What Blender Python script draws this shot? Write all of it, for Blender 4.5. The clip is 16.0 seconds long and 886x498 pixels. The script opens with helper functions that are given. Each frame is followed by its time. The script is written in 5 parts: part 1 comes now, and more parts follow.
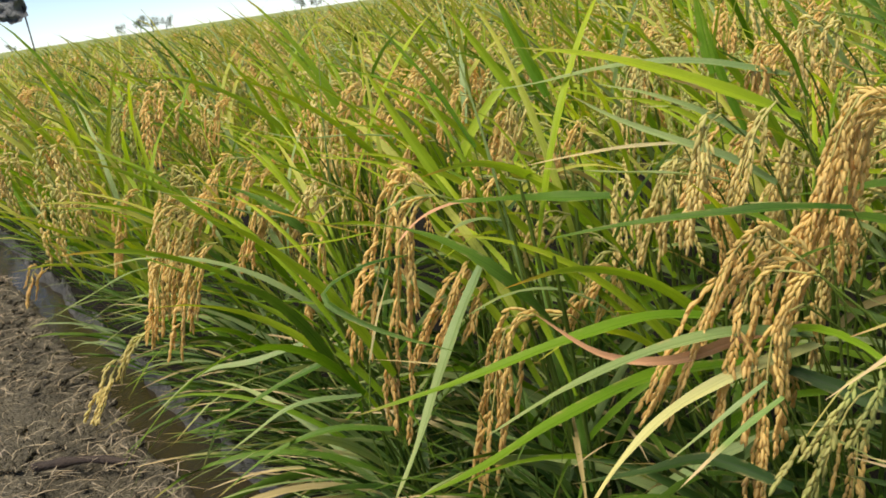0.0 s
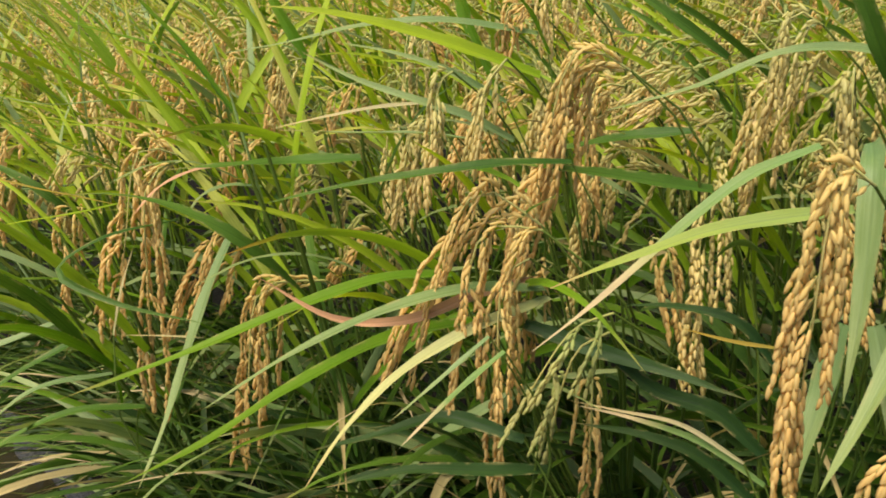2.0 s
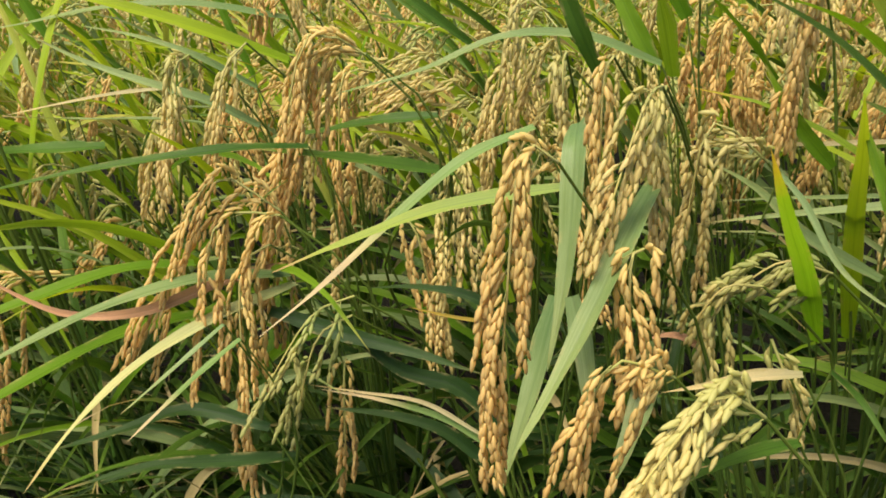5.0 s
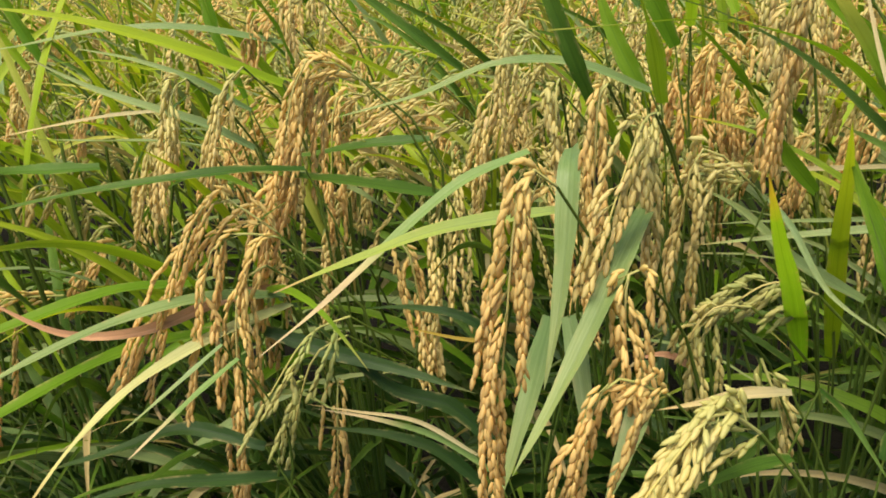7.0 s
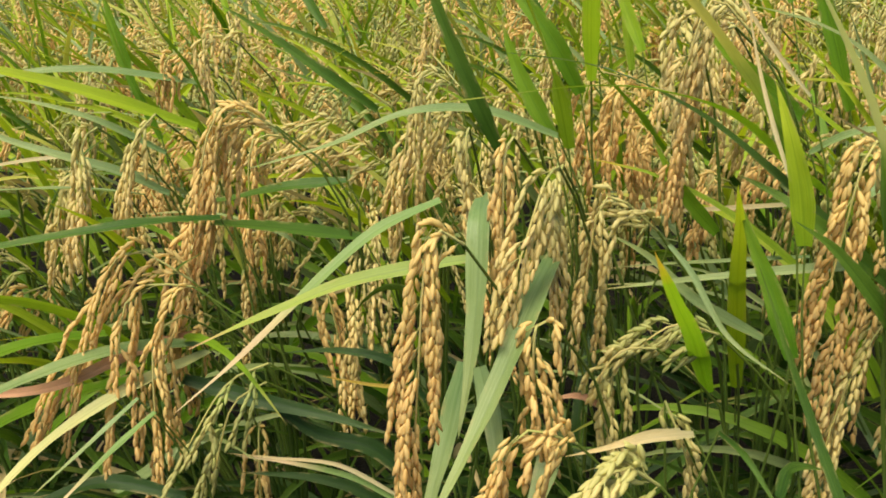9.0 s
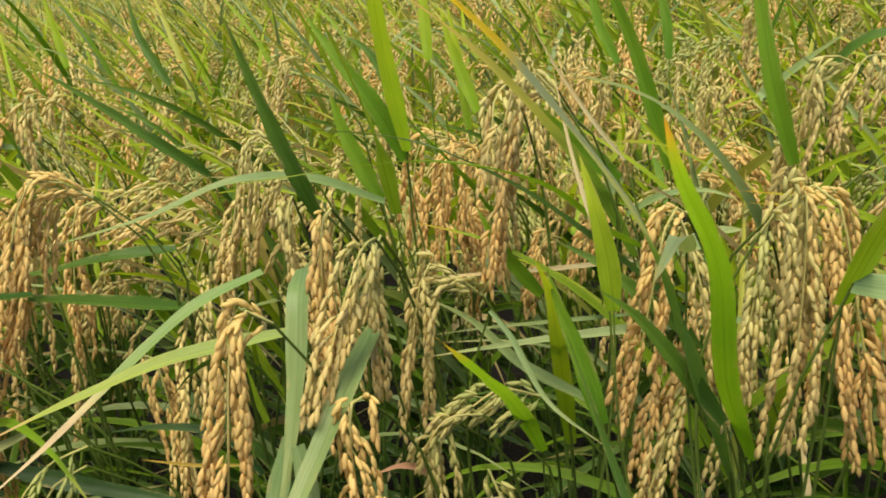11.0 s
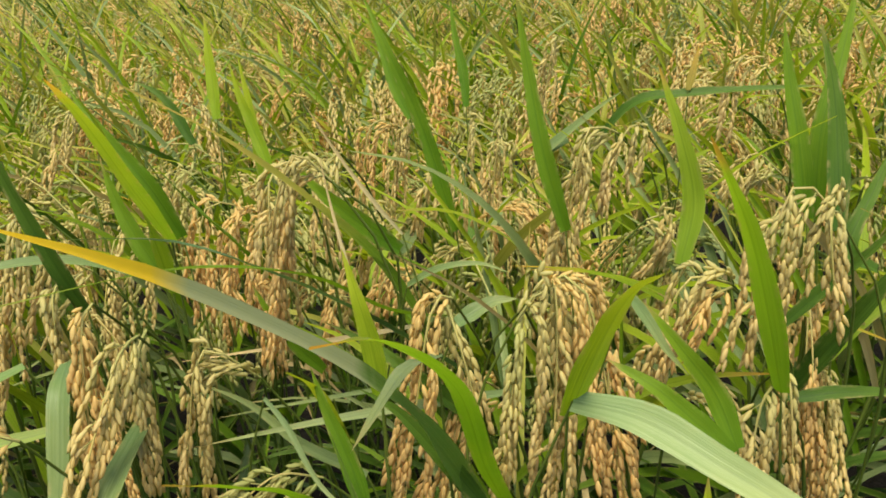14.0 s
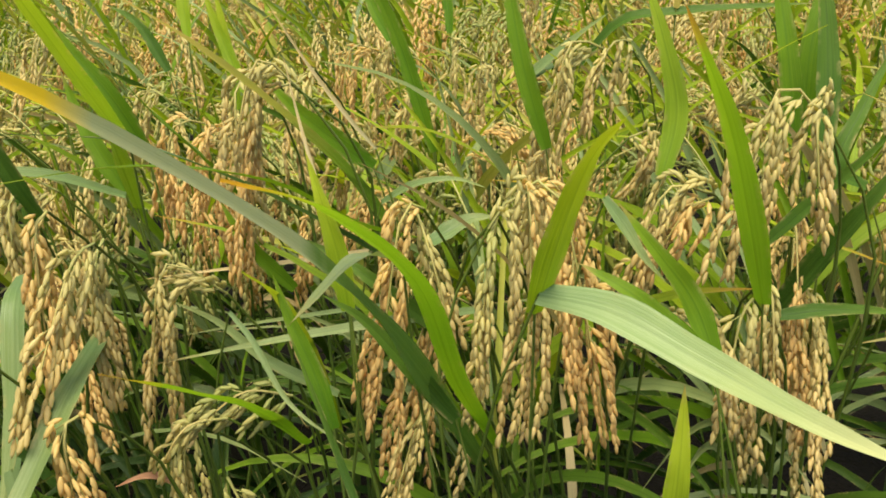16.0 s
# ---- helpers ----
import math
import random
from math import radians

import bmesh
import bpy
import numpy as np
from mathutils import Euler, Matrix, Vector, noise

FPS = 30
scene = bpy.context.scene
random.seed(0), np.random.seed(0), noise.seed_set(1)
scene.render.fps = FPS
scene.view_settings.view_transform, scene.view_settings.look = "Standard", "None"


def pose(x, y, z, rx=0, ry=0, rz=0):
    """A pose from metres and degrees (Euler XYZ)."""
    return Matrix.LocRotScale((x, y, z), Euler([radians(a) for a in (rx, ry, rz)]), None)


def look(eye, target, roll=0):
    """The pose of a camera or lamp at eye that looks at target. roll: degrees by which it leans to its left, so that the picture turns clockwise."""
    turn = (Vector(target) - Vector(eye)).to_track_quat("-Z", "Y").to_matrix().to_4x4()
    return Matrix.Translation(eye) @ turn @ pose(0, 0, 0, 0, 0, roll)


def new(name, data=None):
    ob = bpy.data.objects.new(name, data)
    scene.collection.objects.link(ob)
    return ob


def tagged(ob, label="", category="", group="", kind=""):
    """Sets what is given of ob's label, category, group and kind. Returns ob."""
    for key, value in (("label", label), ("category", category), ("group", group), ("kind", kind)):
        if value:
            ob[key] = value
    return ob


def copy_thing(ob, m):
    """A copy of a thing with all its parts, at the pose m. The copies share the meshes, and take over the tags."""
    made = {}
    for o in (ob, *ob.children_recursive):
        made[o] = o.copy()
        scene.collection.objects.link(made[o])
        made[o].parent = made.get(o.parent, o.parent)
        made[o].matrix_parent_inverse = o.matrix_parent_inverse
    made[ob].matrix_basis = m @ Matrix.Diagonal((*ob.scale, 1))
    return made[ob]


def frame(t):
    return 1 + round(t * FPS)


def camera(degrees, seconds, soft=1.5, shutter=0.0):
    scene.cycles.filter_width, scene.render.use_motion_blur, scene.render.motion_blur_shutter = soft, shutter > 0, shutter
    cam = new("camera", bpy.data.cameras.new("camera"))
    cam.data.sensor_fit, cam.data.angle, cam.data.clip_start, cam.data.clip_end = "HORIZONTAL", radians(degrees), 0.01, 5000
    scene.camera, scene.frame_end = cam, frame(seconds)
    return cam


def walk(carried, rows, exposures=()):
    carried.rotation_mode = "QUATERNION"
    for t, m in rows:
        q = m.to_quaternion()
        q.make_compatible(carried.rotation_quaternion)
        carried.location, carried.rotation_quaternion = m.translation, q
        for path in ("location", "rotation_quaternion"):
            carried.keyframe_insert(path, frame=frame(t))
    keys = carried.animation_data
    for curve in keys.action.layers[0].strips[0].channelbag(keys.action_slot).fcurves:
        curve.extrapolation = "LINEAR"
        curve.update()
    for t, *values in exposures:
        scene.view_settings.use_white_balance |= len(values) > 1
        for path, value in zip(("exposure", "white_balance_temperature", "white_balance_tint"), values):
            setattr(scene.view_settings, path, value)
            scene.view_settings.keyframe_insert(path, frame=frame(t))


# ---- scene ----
cam = camera(50.4, 16.0, 1.75, 0.22)
METRES, EYE, TILT, LEAN, TURN = 0.45, 0.9, -15.5, 8.0, 0.0
ROWS = [
    (0.0, 0.0, 0.0, 0.0, 0.0, 0.0, 0.0),
    (0.5, 0.0244, 0.0023, 0.0011, -0.19, -0.94, 1.28),
    (1.0, 0.0817, 0.0189, -0.0039, -2.76, -1.2, 1.81),
    (1.5, 0.1828, 0.0311, -0.0101, -6.41, -1.67, 1.71),
    (2.0, 0.2357, 0.0255, -0.0185, -8.97, -1.95, 1.82),
    (2.5, 0.2835, 0.0084, -0.0177, -11.87, -2.45, 2.03),
    (3.0, 0.34, -0.0026, -0.0252, -15.88, -3.49, 3.19),
    (3.5, 0.3958, -0.0099, -0.0312, -18.19, -3.71, 3.18),
    (4.0, 0.4097, 0.001, -0.0419, -18.83, -3.64, 3.16),
    (6.5, 0.359, -0.0351, -0.0365, -20.42, -1.61, 2.89),
    (7.0, 0.3517, -0.0311, -0.0356, -20.91, -1.7, 2.97),
    (7.5, 0.3482, -0.0407, -0.0246, -21.43, -1.71, 3.43),
    (8.0, 0.3526, -0.0498, -0.0157, -22.35, -1.7, 3.47),
    (8.5, 0.3599, -0.0592, 0.0087, -23.74, -1.73, 3.75),
    (11.0, 0.4683, -0.1064, 0.0696, -32.37, 0.47, 5.78),
    (11.5, 0.4912, -0.1206, 0.078, -34.92, 0.42, 6.27),
    (12.0, 0.4895, -0.1551, 0.1144, -36.49, 0.39, 6.78),
    (12.5, 0.5075, -0.1862, 0.1522, -39.02, 0.15, 7.08),
    (13.0, 0.5408, -0.1951, 0.1735, -41.17, -0.18, 7.36),
    (13.5, 0.5605, -0.1993, 0.1818, -41.83, -0.36, 7.38),
    (14.0, 0.565, -0.1965, 0.1916, -41.94, -0.51, 7.32),
    (14.5, 0.5799, -0.1897, 0.188, -42.0, -0.74, 7.24),
    (15.0, 0.5947, -0.1852, 0.1685, -41.81, -1.41, 7.15),
    (15.5, 0.6042, -0.1773, 0.1393, -41.88, -2.16, 7.16),
    (16.0, 0.6229, -0.1736, 0.1137, -42.23, -3.25, 7.2),
]
walk(cam, [(t, pose(0, 0, EYE, TILT, LEAN, TURN) @ pose(METRES * x, METRES * y, METRES * z, 90 + pitch, roll, yaw)) for t, x, y, z, yaw, pitch, roll in ROWS],
     exposures=[(0.0, 0.66, 6500, 14), (1.5, 0.66, 6500, 14), (2.5, 0.77, 6500, 14), (8.5, 0.79, 6500, 14), (11.0, 0.68, 6500, 14), (14.5, 0.63, 6500, 14), (15.5, 0.75, 6500, 14)])

# ---------------------------------------------------------------- light
world = bpy.data.worlds.new("sky")
scene.world = world
world.use_nodes = True
SUN_ELEVATION, SUN_HEADING = 65.0, -132.0     # degrees; heading is measured clockwise from +y
sky = world.node_tree.nodes.new("ShaderNodeTexSky")
sky.sky_type, sky.sun_disc = "NISHITA", False
sky.sun_elevation, sky.sun_rotation = radians(SUN_ELEVATION), radians(SUN_HEADING)
sky.air_density, sky.dust_density, sky.ozone_density = 0.6, 0.0, 3.0
backdrop_light = world.node_tree.nodes["Background"]
backdrop_light.inputs["Strength"].default_value = 0.100
world.node_tree.links.new(sky.outputs["Color"], backdrop_light.inputs["Color"])
sun_data = bpy.data.lights.new("sun", "SUN")
sun_data.energy, sun_data.angle, sun_data.color = 4.85, radians(48), (1.0, 0.925, 0.73)
sun = new("sun", sun_data)
sun_way = Vector((math.sin(radians(SUN_HEADING)) * math.cos(radians(SUN_ELEVATION)),
                  math.cos(radians(SUN_HEADING)) * math.cos(radians(SUN_ELEVATION)), math.sin(radians(SUN_ELEVATION))))
sun.matrix_world = look(sun_way * 20, (0, 0, 0))


# ---------------------------------------------------------------- materials
def material(name):
    mat = bpy.data.materials.new(name)
    mat.use_nodes = True
    tree = mat.node_tree
    tree.nodes.clear()
    return mat, tree


def node(tree, kind, values=None):
    n = tree.nodes.new(kind)
    return feed(tree, n, values or {})


def feed(tree, n, values):
    for key, value in values.items():
        if isinstance(value, bpy.types.NodeSocket):
            tree.links.new(value, n.inputs[key])
        else:
            n.inputs[key].default_value = value
    return n


def calc(tree, op, a, b=0.0, c=0.0, clamp=False):
    n = tree.nodes.new("ShaderNodeMath")
    n.operation, n.use_clamp = op, clamp
    return feed(tree, n, {0: a, 1: b, 2: c}).outputs[0]


def blend(tree, fac, a, b, mode="MIX"):
    n = tree.nodes.new("ShaderNodeMix")
    n.data_type, n.blend_type = "RGBA", mode
    return feed(tree, n, {0: fac, 6: a, 7: b}).outputs[2]


def rgb(r, g, b):
    return (r, g, b, 1.0)


def chance(tree):
    """One random value for each object and for each loose island of a mesh."""
    a = node(tree, "ShaderNodeObjectInfo").outputs["Random"]
    b = node(tree, "ShaderNodeNewGeometry").outputs["Random Per Island"]
    return calc(tree, "FRACT", calc(tree, "ADD", a, calc(tree, "MULTIPLY", b, 3.7)))


def spread(tree, value, low, high):
    return node(tree, "ShaderNodeMapRange", {0: value, 1: low, 2: high, 3: 0.0, 4: 1.0}).outputs[0]


def leaf_material(name, dark, light, tip=None, tip_from=0.7, tip_to=0.95, through_light=0.26, gloss=0.48, dry=0.25, band=None):
    """A blade: long veins, a midrib, blotches, drying edges and, where given, a tip of another colour."""
    mat, t = material(name)
    uv = node(t, "ShaderNodeUVMap").outputs[0]
    across, along, _ = node(t, "ShaderNodeSeparateXYZ", {0: uv}).outputs
    luck = chance(t)
    col = blend(t, luck, rgb(*dark), rgb(*light))
    where = node(t, "ShaderNodeNewGeometry").outputs["Position"]
    big = node(t, "ShaderNodeTexNoise", {"Vector": where, "Scale": 16.0, "Detail": 3.0}).outputs[0]
    col = blend(t, calc(t, "MULTIPLY", spread(t, big, 0.4, 0.7), 0.45), col, rgb(*[v * f for v, f in zip(light, (1.25, 1.12, 0.9))]))
    veins_at = node(t, "ShaderNodeCombineXYZ", {0: calc(t, "MULTIPLY", across, 26.0), 1: calc(t, "MULTIPLY", along, 1.5), 2: luck}).outputs[0]
    veins = node(t, "ShaderNodeTexNoise", {"Vector": veins_at, "Scale": 1.0, "Detail": 2.0}).outputs[0]
    col = blend(t, calc(t, "MULTIPLY", veins, 0.5), col, rgb(*[v * 0.55 for v in dark]))
    fine_at = node(t, "ShaderNodeCombineXYZ", {0: calc(t, "MULTIPLY", across, 55.0), 1: calc(t, "MULTIPLY", along, 2.0), 2: calc(t, "MULTIPLY", luck, 9.0)}).outputs[0]
    fine = node(t, "ShaderNodeTexNoise", {"Vector": fine_at, "Scale": 1.0, "Detail": 1.0}).outputs[0]
    col = blend(t, calc(t, "MULTIPLY", spread(t, fine, 0.5, 0.66), 0.4), col, rgb(*[min(1.0, v * f) for v, f in zip(light, (1.35, 1.25, 1.5))]))
    rib = calc(t, "ABSOLUTE", calc(t, "SUBTRACT", across, 0.5))
    ribbed = calc(t, "SUBTRACT", 1.0, spread(t, rib, 0.015, 0.07))
    col = blend(t, calc(t, "MULTIPLY", spread(t, along, 0.35, 1.0), 0.42), col, rgb(*[v * f for v, f in zip(light, (1.45, 1.15, 0.8))]))
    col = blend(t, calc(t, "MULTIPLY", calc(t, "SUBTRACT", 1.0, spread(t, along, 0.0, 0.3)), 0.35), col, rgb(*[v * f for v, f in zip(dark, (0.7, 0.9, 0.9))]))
    col = blend(t, calc(t, "MULTIPLY", ribbed, 0.32), col, rgb(*[v * 0.6 for v in dark]))
    if dry:
        spots = node(t, "ShaderNodeTexNoise", {"Vector": where, "Scale": 70.0, "Detail": 4.0, "Roughness": 0.7}).outputs[0]
        edge = calc(t, "MULTIPLY", spread(t, rib, 0.3, 0.5), spread(t, spots, 0.5, 0.68))
        col = blend(t, calc(t, "MULTIPLY", edge, dry * 3.0, clamp=True), col, rgb(0.42, 0.33, 0.13))
        col = blend(t, calc(t, "MULTIPLY", calc(t, "MULTIPLY", spread(t, along, 0.86, 1.0), spread(t, luck, 0.4, 0.8)), 0.8), col, rgb(0.42, 0.27, 0.10))
    if tip:
        wob = calc(t, "ADD", along, calc(t, "MULTIPLY", calc(t, "SUBTRACT", big, 0.5), 0.25))
        if band:
            col = blend(t, calc(t, "MULTIPLY", spread(t, wob, band[0], band[0] + 0.06), 0.85), col, rgb(*band[1]))
        col = blend(t, spread(t, along if band else wob, tip_from, tip_to), col, rgb(*tip))
    bump = node(t, "ShaderNodeBump", {"Strength": 0.35, "Distance": 0.001, "Height": veins}).outputs[0]
    face = node(t, "ShaderNodeBsdfPrincipled", {"Base Color": col, "Roughness": gloss, "Normal": bump})
    face.inputs["Specular IOR Level"].default_value = 0.22
    glow = node(t, "ShaderNodeBsdfTranslucent", {"Color": blend(t, 1.0, col, rgb(1.25, 1.2, 0.6), "MULTIPLY")})
    mix = node(t, "ShaderNodeMixShader", {0: through_light, 1: face.outputs[0], 2: glow.outputs[0]})
    out = node(t, "ShaderNodeOutputMaterial", {0: mix.outputs[0]})
    return mat


GREEN_D, GREEN_L = (0.026, 0.074, 0.008), (0.088, 0.178, 0.016)
LEAF = {
    "green": leaf_material("rice_leaf_green", GREEN_D, GREEN_L),
    "fresh": leaf_material("fresh_rice_leaf", (0.075, 0.185, 0.006), (0.155, 0.285, 0.012), through_light=0.4),
    # low blades: the shade of the canopy is put into this dark green
    "deep": leaf_material("shaded_rice_leaf", (0.011, 0.037, 0.006), (0.036, 0.082, 0.013)),
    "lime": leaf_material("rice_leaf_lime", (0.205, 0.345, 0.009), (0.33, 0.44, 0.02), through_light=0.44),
    "limetip": leaf_material("rice_leaf_lime_orange_tip", (0.17, 0.37, 0.011), (0.24, 0.43, 0.02), (0.60, 0.33, 0.035), 0.84, 1.0, 0.52),
    "pale": leaf_material("rice_leaf_pale", (0.145, 0.235, 0.07), (0.26, 0.345, 0.14), gloss=0.36, through_light=0.3),
    "blue": leaf_material("rice_leaf_bluish", (0.06, 0.15, 0.05), (0.12, 0.23, 0.09), gloss=0.33, through_light=0.3),
    "straw": leaf_material("dry_rice_leaf", (0.42, 0.36, 0.16), (0.55, 0.47, 0.25), through_light=0.3, gloss=0.6),
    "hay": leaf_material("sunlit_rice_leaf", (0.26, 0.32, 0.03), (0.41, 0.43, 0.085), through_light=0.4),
    "cream": leaf_material("fading_rice_leaf", (0.42, 0.45, 0.15), (0.54, 0.55, 0.24), through_light=0.35, gloss=0.55),
    "paletip": leaf_material("pale_rice_leaf_cream_tip", (0.29, 0.40, 0.15), (0.42, 0.53, 0.24), (0.62, 0.62, 0.28), 0.62, 1.0, gloss=0.34, through_light=0.3, dry=0.1),
    "pinktip": leaf_material("rice_leaf_grey_foot_pink_tip", (0.19, 0.25, 0.10), (0.30, 0.40, 0.05), (0.52, 0.33, 0.14), 0.82, 0.97, through_light=0.3),
    "pink": leaf_material("withered_rice_leaf", (0.42, 0.22, 0.12), (0.58, 0.36, 0.22), through_light=0.3, gloss=0.6),
    "strawtip": leaf_material("rice_leaf_straw_tip", (0.12, 0.23, 0.05), (0.25, 0.34, 0.11), (0.55, 0.42, 0.22), 0.5, 0.68),
    "yellow": leaf_material("yellowed_rice_leaf", (0.36, 0.30, 0.05), (0.50, 0.36, 0.07), through_light=0.45),
    "yellowtip": leaf_material("rice_leaf_yellow_tip", (0.15, 0.29, 0.010), (0.26, 0.385, 0.022), (0.58, 0.33, 0.035), 0.83, 1.0, 0.48),
    "yellow2": leaf_material("rice_leaf_amber_end", (0.08, 0.20, 0.025), (0.16, 0.28, 0.05), (0.86, 0.58, 0.02), 0.83, 0.86, 0.45, gloss=0.65, band=(0.58, (0.46, 0.48, 0.24))),
    "yellow3": leaf_material("rice_leaf_cream_end", (0.14, 0.27, 0.03), (0.22, 0.35, 0.06), (0.55, 0.44, 0.17), 0.35, 0.9, 0.45),
}


def grain_material(name, a, b, c, top):
    mat, t = material(name)
    luck = chance(t)
    col = blend(t, luck, rgb(*a), rgb(*b))
    where = node(t, "ShaderNodeNewGeometry").outputs["Position"]
    patch = node(t, "ShaderNodeTexNoise", {"Vector": where, "Scale": 30.0, "Detail": 2.0}).outputs[0]
    col = blend(t, calc(t, "MULTIPLY", spread(t, patch, 0.45, 0.7), 0.7), col, rgb(*c))
    _, down_ear, _ = node(t, "ShaderNodeSeparateXYZ", {0: node(t, "ShaderNodeUVMap").outputs[0]}).outputs
    head = calc(t, "MULTIPLY", calc(t, "SUBTRACT", 1.0, spread(t, calc(t, "ADD", down_ear, calc(t, "MULTIPLY", calc(t, "SUBTRACT", patch, 0.5), 0.6)), 0.1, 0.6)), 0.75)
    col = blend(t, head, col, rgb(*top))
    fine = node(t, "ShaderNodeTexNoise", {"Vector": where, "Scale": 900.0, "Detail": 2.0}).outputs[0]
    col = blend(t, calc(t, "MULTIPLY", fine, 0.25), col, rgb(*[v * 0.8 for v in a]))
    bump = node(t, "ShaderNodeBump", {"Strength": 0.4, "Distance": 0.0004, "Height": fine}).outputs[0]
    face = node(t, "ShaderNodeBsdfPrincipled", {"Base Color": col, "Roughness": 0.58, "Normal": bump})
    glow = node(t, "ShaderNodeBsdfTranslucent", {"Color": col})
    mix = node(t, "ShaderNodeMixShader", {0: 0.5, 1: face.outputs[0], 2: glow.outputs[0]})
    node(t, "ShaderNodeOutputMaterial", {0: mix.outputs[0]})
    return mat


GRAIN = {
    "gold": grain_material("ripe_grain", (0.77, 0.51, 0.165), (0.89, 0.67, 0.27), (0.84, 0.63, 0.235), (0.81, 0.66, 0.235)),
    "mixed": grain_material("ripening_grain", (0.73, 0.56, 0.20), (0.87, 0.71, 0.32), (0.72, 0.64, 0.24), (0.62, 0.62, 0.22)),
    "turning": grain_material("turning_grain", (0.72, 0.59, 0.21), (0.85, 0.71, 0.31), (0.70, 0.64, 0.24), (0.51, 0.57, 0.17)),
    "green": grain_material("green_grain", (0.46, 0.48, 0.14), (0.66, 0.62, 0.24), (0.64, 0.56, 0.20), (0.38, 0.47, 0.13)),
}
STALK = leaf_material("ear_stalk", (0.36, 0.38, 0.10), (0.55, 0.46, 0.17), through_light=0.15, dry=0.0)
LITTER = leaf_material("weathered_straw", (0.15, 0.125, 0.085), (0.42, 0.36, 0.26), through_light=0.1, gloss=0.7, dry=0.0)
CULM = leaf_material("rice_culm", (0.035, 0.085, 0.010), (0.10, 0.16, 0.028), through_light=0.1, dry=0.0)


def soil_material(name, dark, light, rough, wet, scale, lump):
    mat, t = material(name)
    where = node(t, "ShaderNodeNewGeometry").outputs["Position"]
    big = node(t, "ShaderNodeTexNoise", {"Vector": where, "Scale": scale, "Detail": 6.0, "Roughness": 0.65}).outputs[0]
    fine = node(t, "ShaderNodeTexNoise", {"Vector": where, "Scale": scale * 14, "Detail": 6.0, "Roughness": 0.7}).outputs[0]
    cells = node(t, "ShaderNodeTexVoronoi", {"Vector": where, "Scale": scale * 5})
    cells.feature = "DISTANCE_TO_EDGE"
    cracks = cells.outputs["Distance"]
    col = blend(t, spread(t, fine, 0.32, 0.68), rgb(*dark), rgb(*light))
    col = blend(t, calc(t, "MULTIPLY", spread(t, big, 0.4, 0.62), 0.5), col, rgb(*[v * 0.6 for v in dark]))
    height = calc(t, "ADD", fine, calc(t, "MULTIPLY", spread(t, cracks, 0.0, 0.12), 0.5))
    bump = node(t, "ShaderNodeBump", {"Strength": 0.9, "Distance": lump, "Height": height}).outputs[0]
    gloss = calc(t, "SUBTRACT", rough, calc(t, "MULTIPLY", spread(t, big, 0.45, 0.6), wet))
    face = node(t, "ShaderNodeBsdfPrincipled", {"Base Color": col, "Roughness": gloss, "Normal": bump})
    face.inputs["Specular IOR Level"].default_value = 0.2
    node(t, "ShaderNodeOutputMaterial", {0: face.outputs[0]})
    return mat


MUD = soil_material("trodden_mud", (0.034, 0.030, 0.020), (0.205, 0.180, 0.130), 0.97, 0.12, 9.0, 0.016)
# wet field soil, near black because the shade under the rice is painted in
SOIL = soil_material("shaded_wet_paddy_soil", (0.006, 0.005, 0.0035), (0.019, 0.016, 0.011), 0.97, 0.1, 9.0, 0.008)
BANK = soil_material("grey_silt", (0.040, 0.040, 0.038), (0.22, 0.22, 0.215), 0.75, 0.2, 22.0, 0.010)
WOOD = soil_material("wet_stick", (0.03, 0.022, 0.018), (0.08, 0.06, 0.05), 0.7, 0.2, 20.0, 0.003)
CLOTH = soil_material("faded_plastic_sheet", (0.12, 0.125, 0.13), (0.20, 0.205, 0.21), 0.6, 0.2, 3.0, 0.01)
BARK = soil_material("bark", (0.05, 0.04, 0.03), (0.12, 0.10, 0.08), 0.9, 0.1, 2.0, 0.02)
# far trees: distance haze is mixed into the leaf colour as a lighter grey-green
TREE_LEAF = leaf_material("hazy_tree_leaf", (0.10, 0.13, 0.09), (0.17, 0.20, 0.15), dry=0.0)


def water_material():
    mat, t = material("muddy_water")
    where = node(t, "ShaderNodeNewGeometry").outputs["Position"]
    haze = node(t, "ShaderNodeTexNoise", {"Vector": where, "Scale": 5.0, "Detail": 4.0}).outputs[0]
    ripple = node(t, "ShaderNodeTexNoise", {"Vector": where, "Scale": 22.0, "Detail": 2.0}).outputs[0]
    col = blend(t, haze, rgb(0.016, 0.012, 0.005), rgb(0.036, 0.028, 0.013))
    bump = node(t, "ShaderNodeBump", {"Strength": 0.12, "Distance": 0.01, "Height": ripple}).outputs[0]
    face = node(t, "ShaderNodeBsdfPrincipled", {"Base Color": col, "Roughness": 0.12, "Normal": bump, "IOR": 1.33})
    node(t, "ShaderNodeOutputMaterial", {0: face.outputs[0]})
    return mat


WATER = water_material()


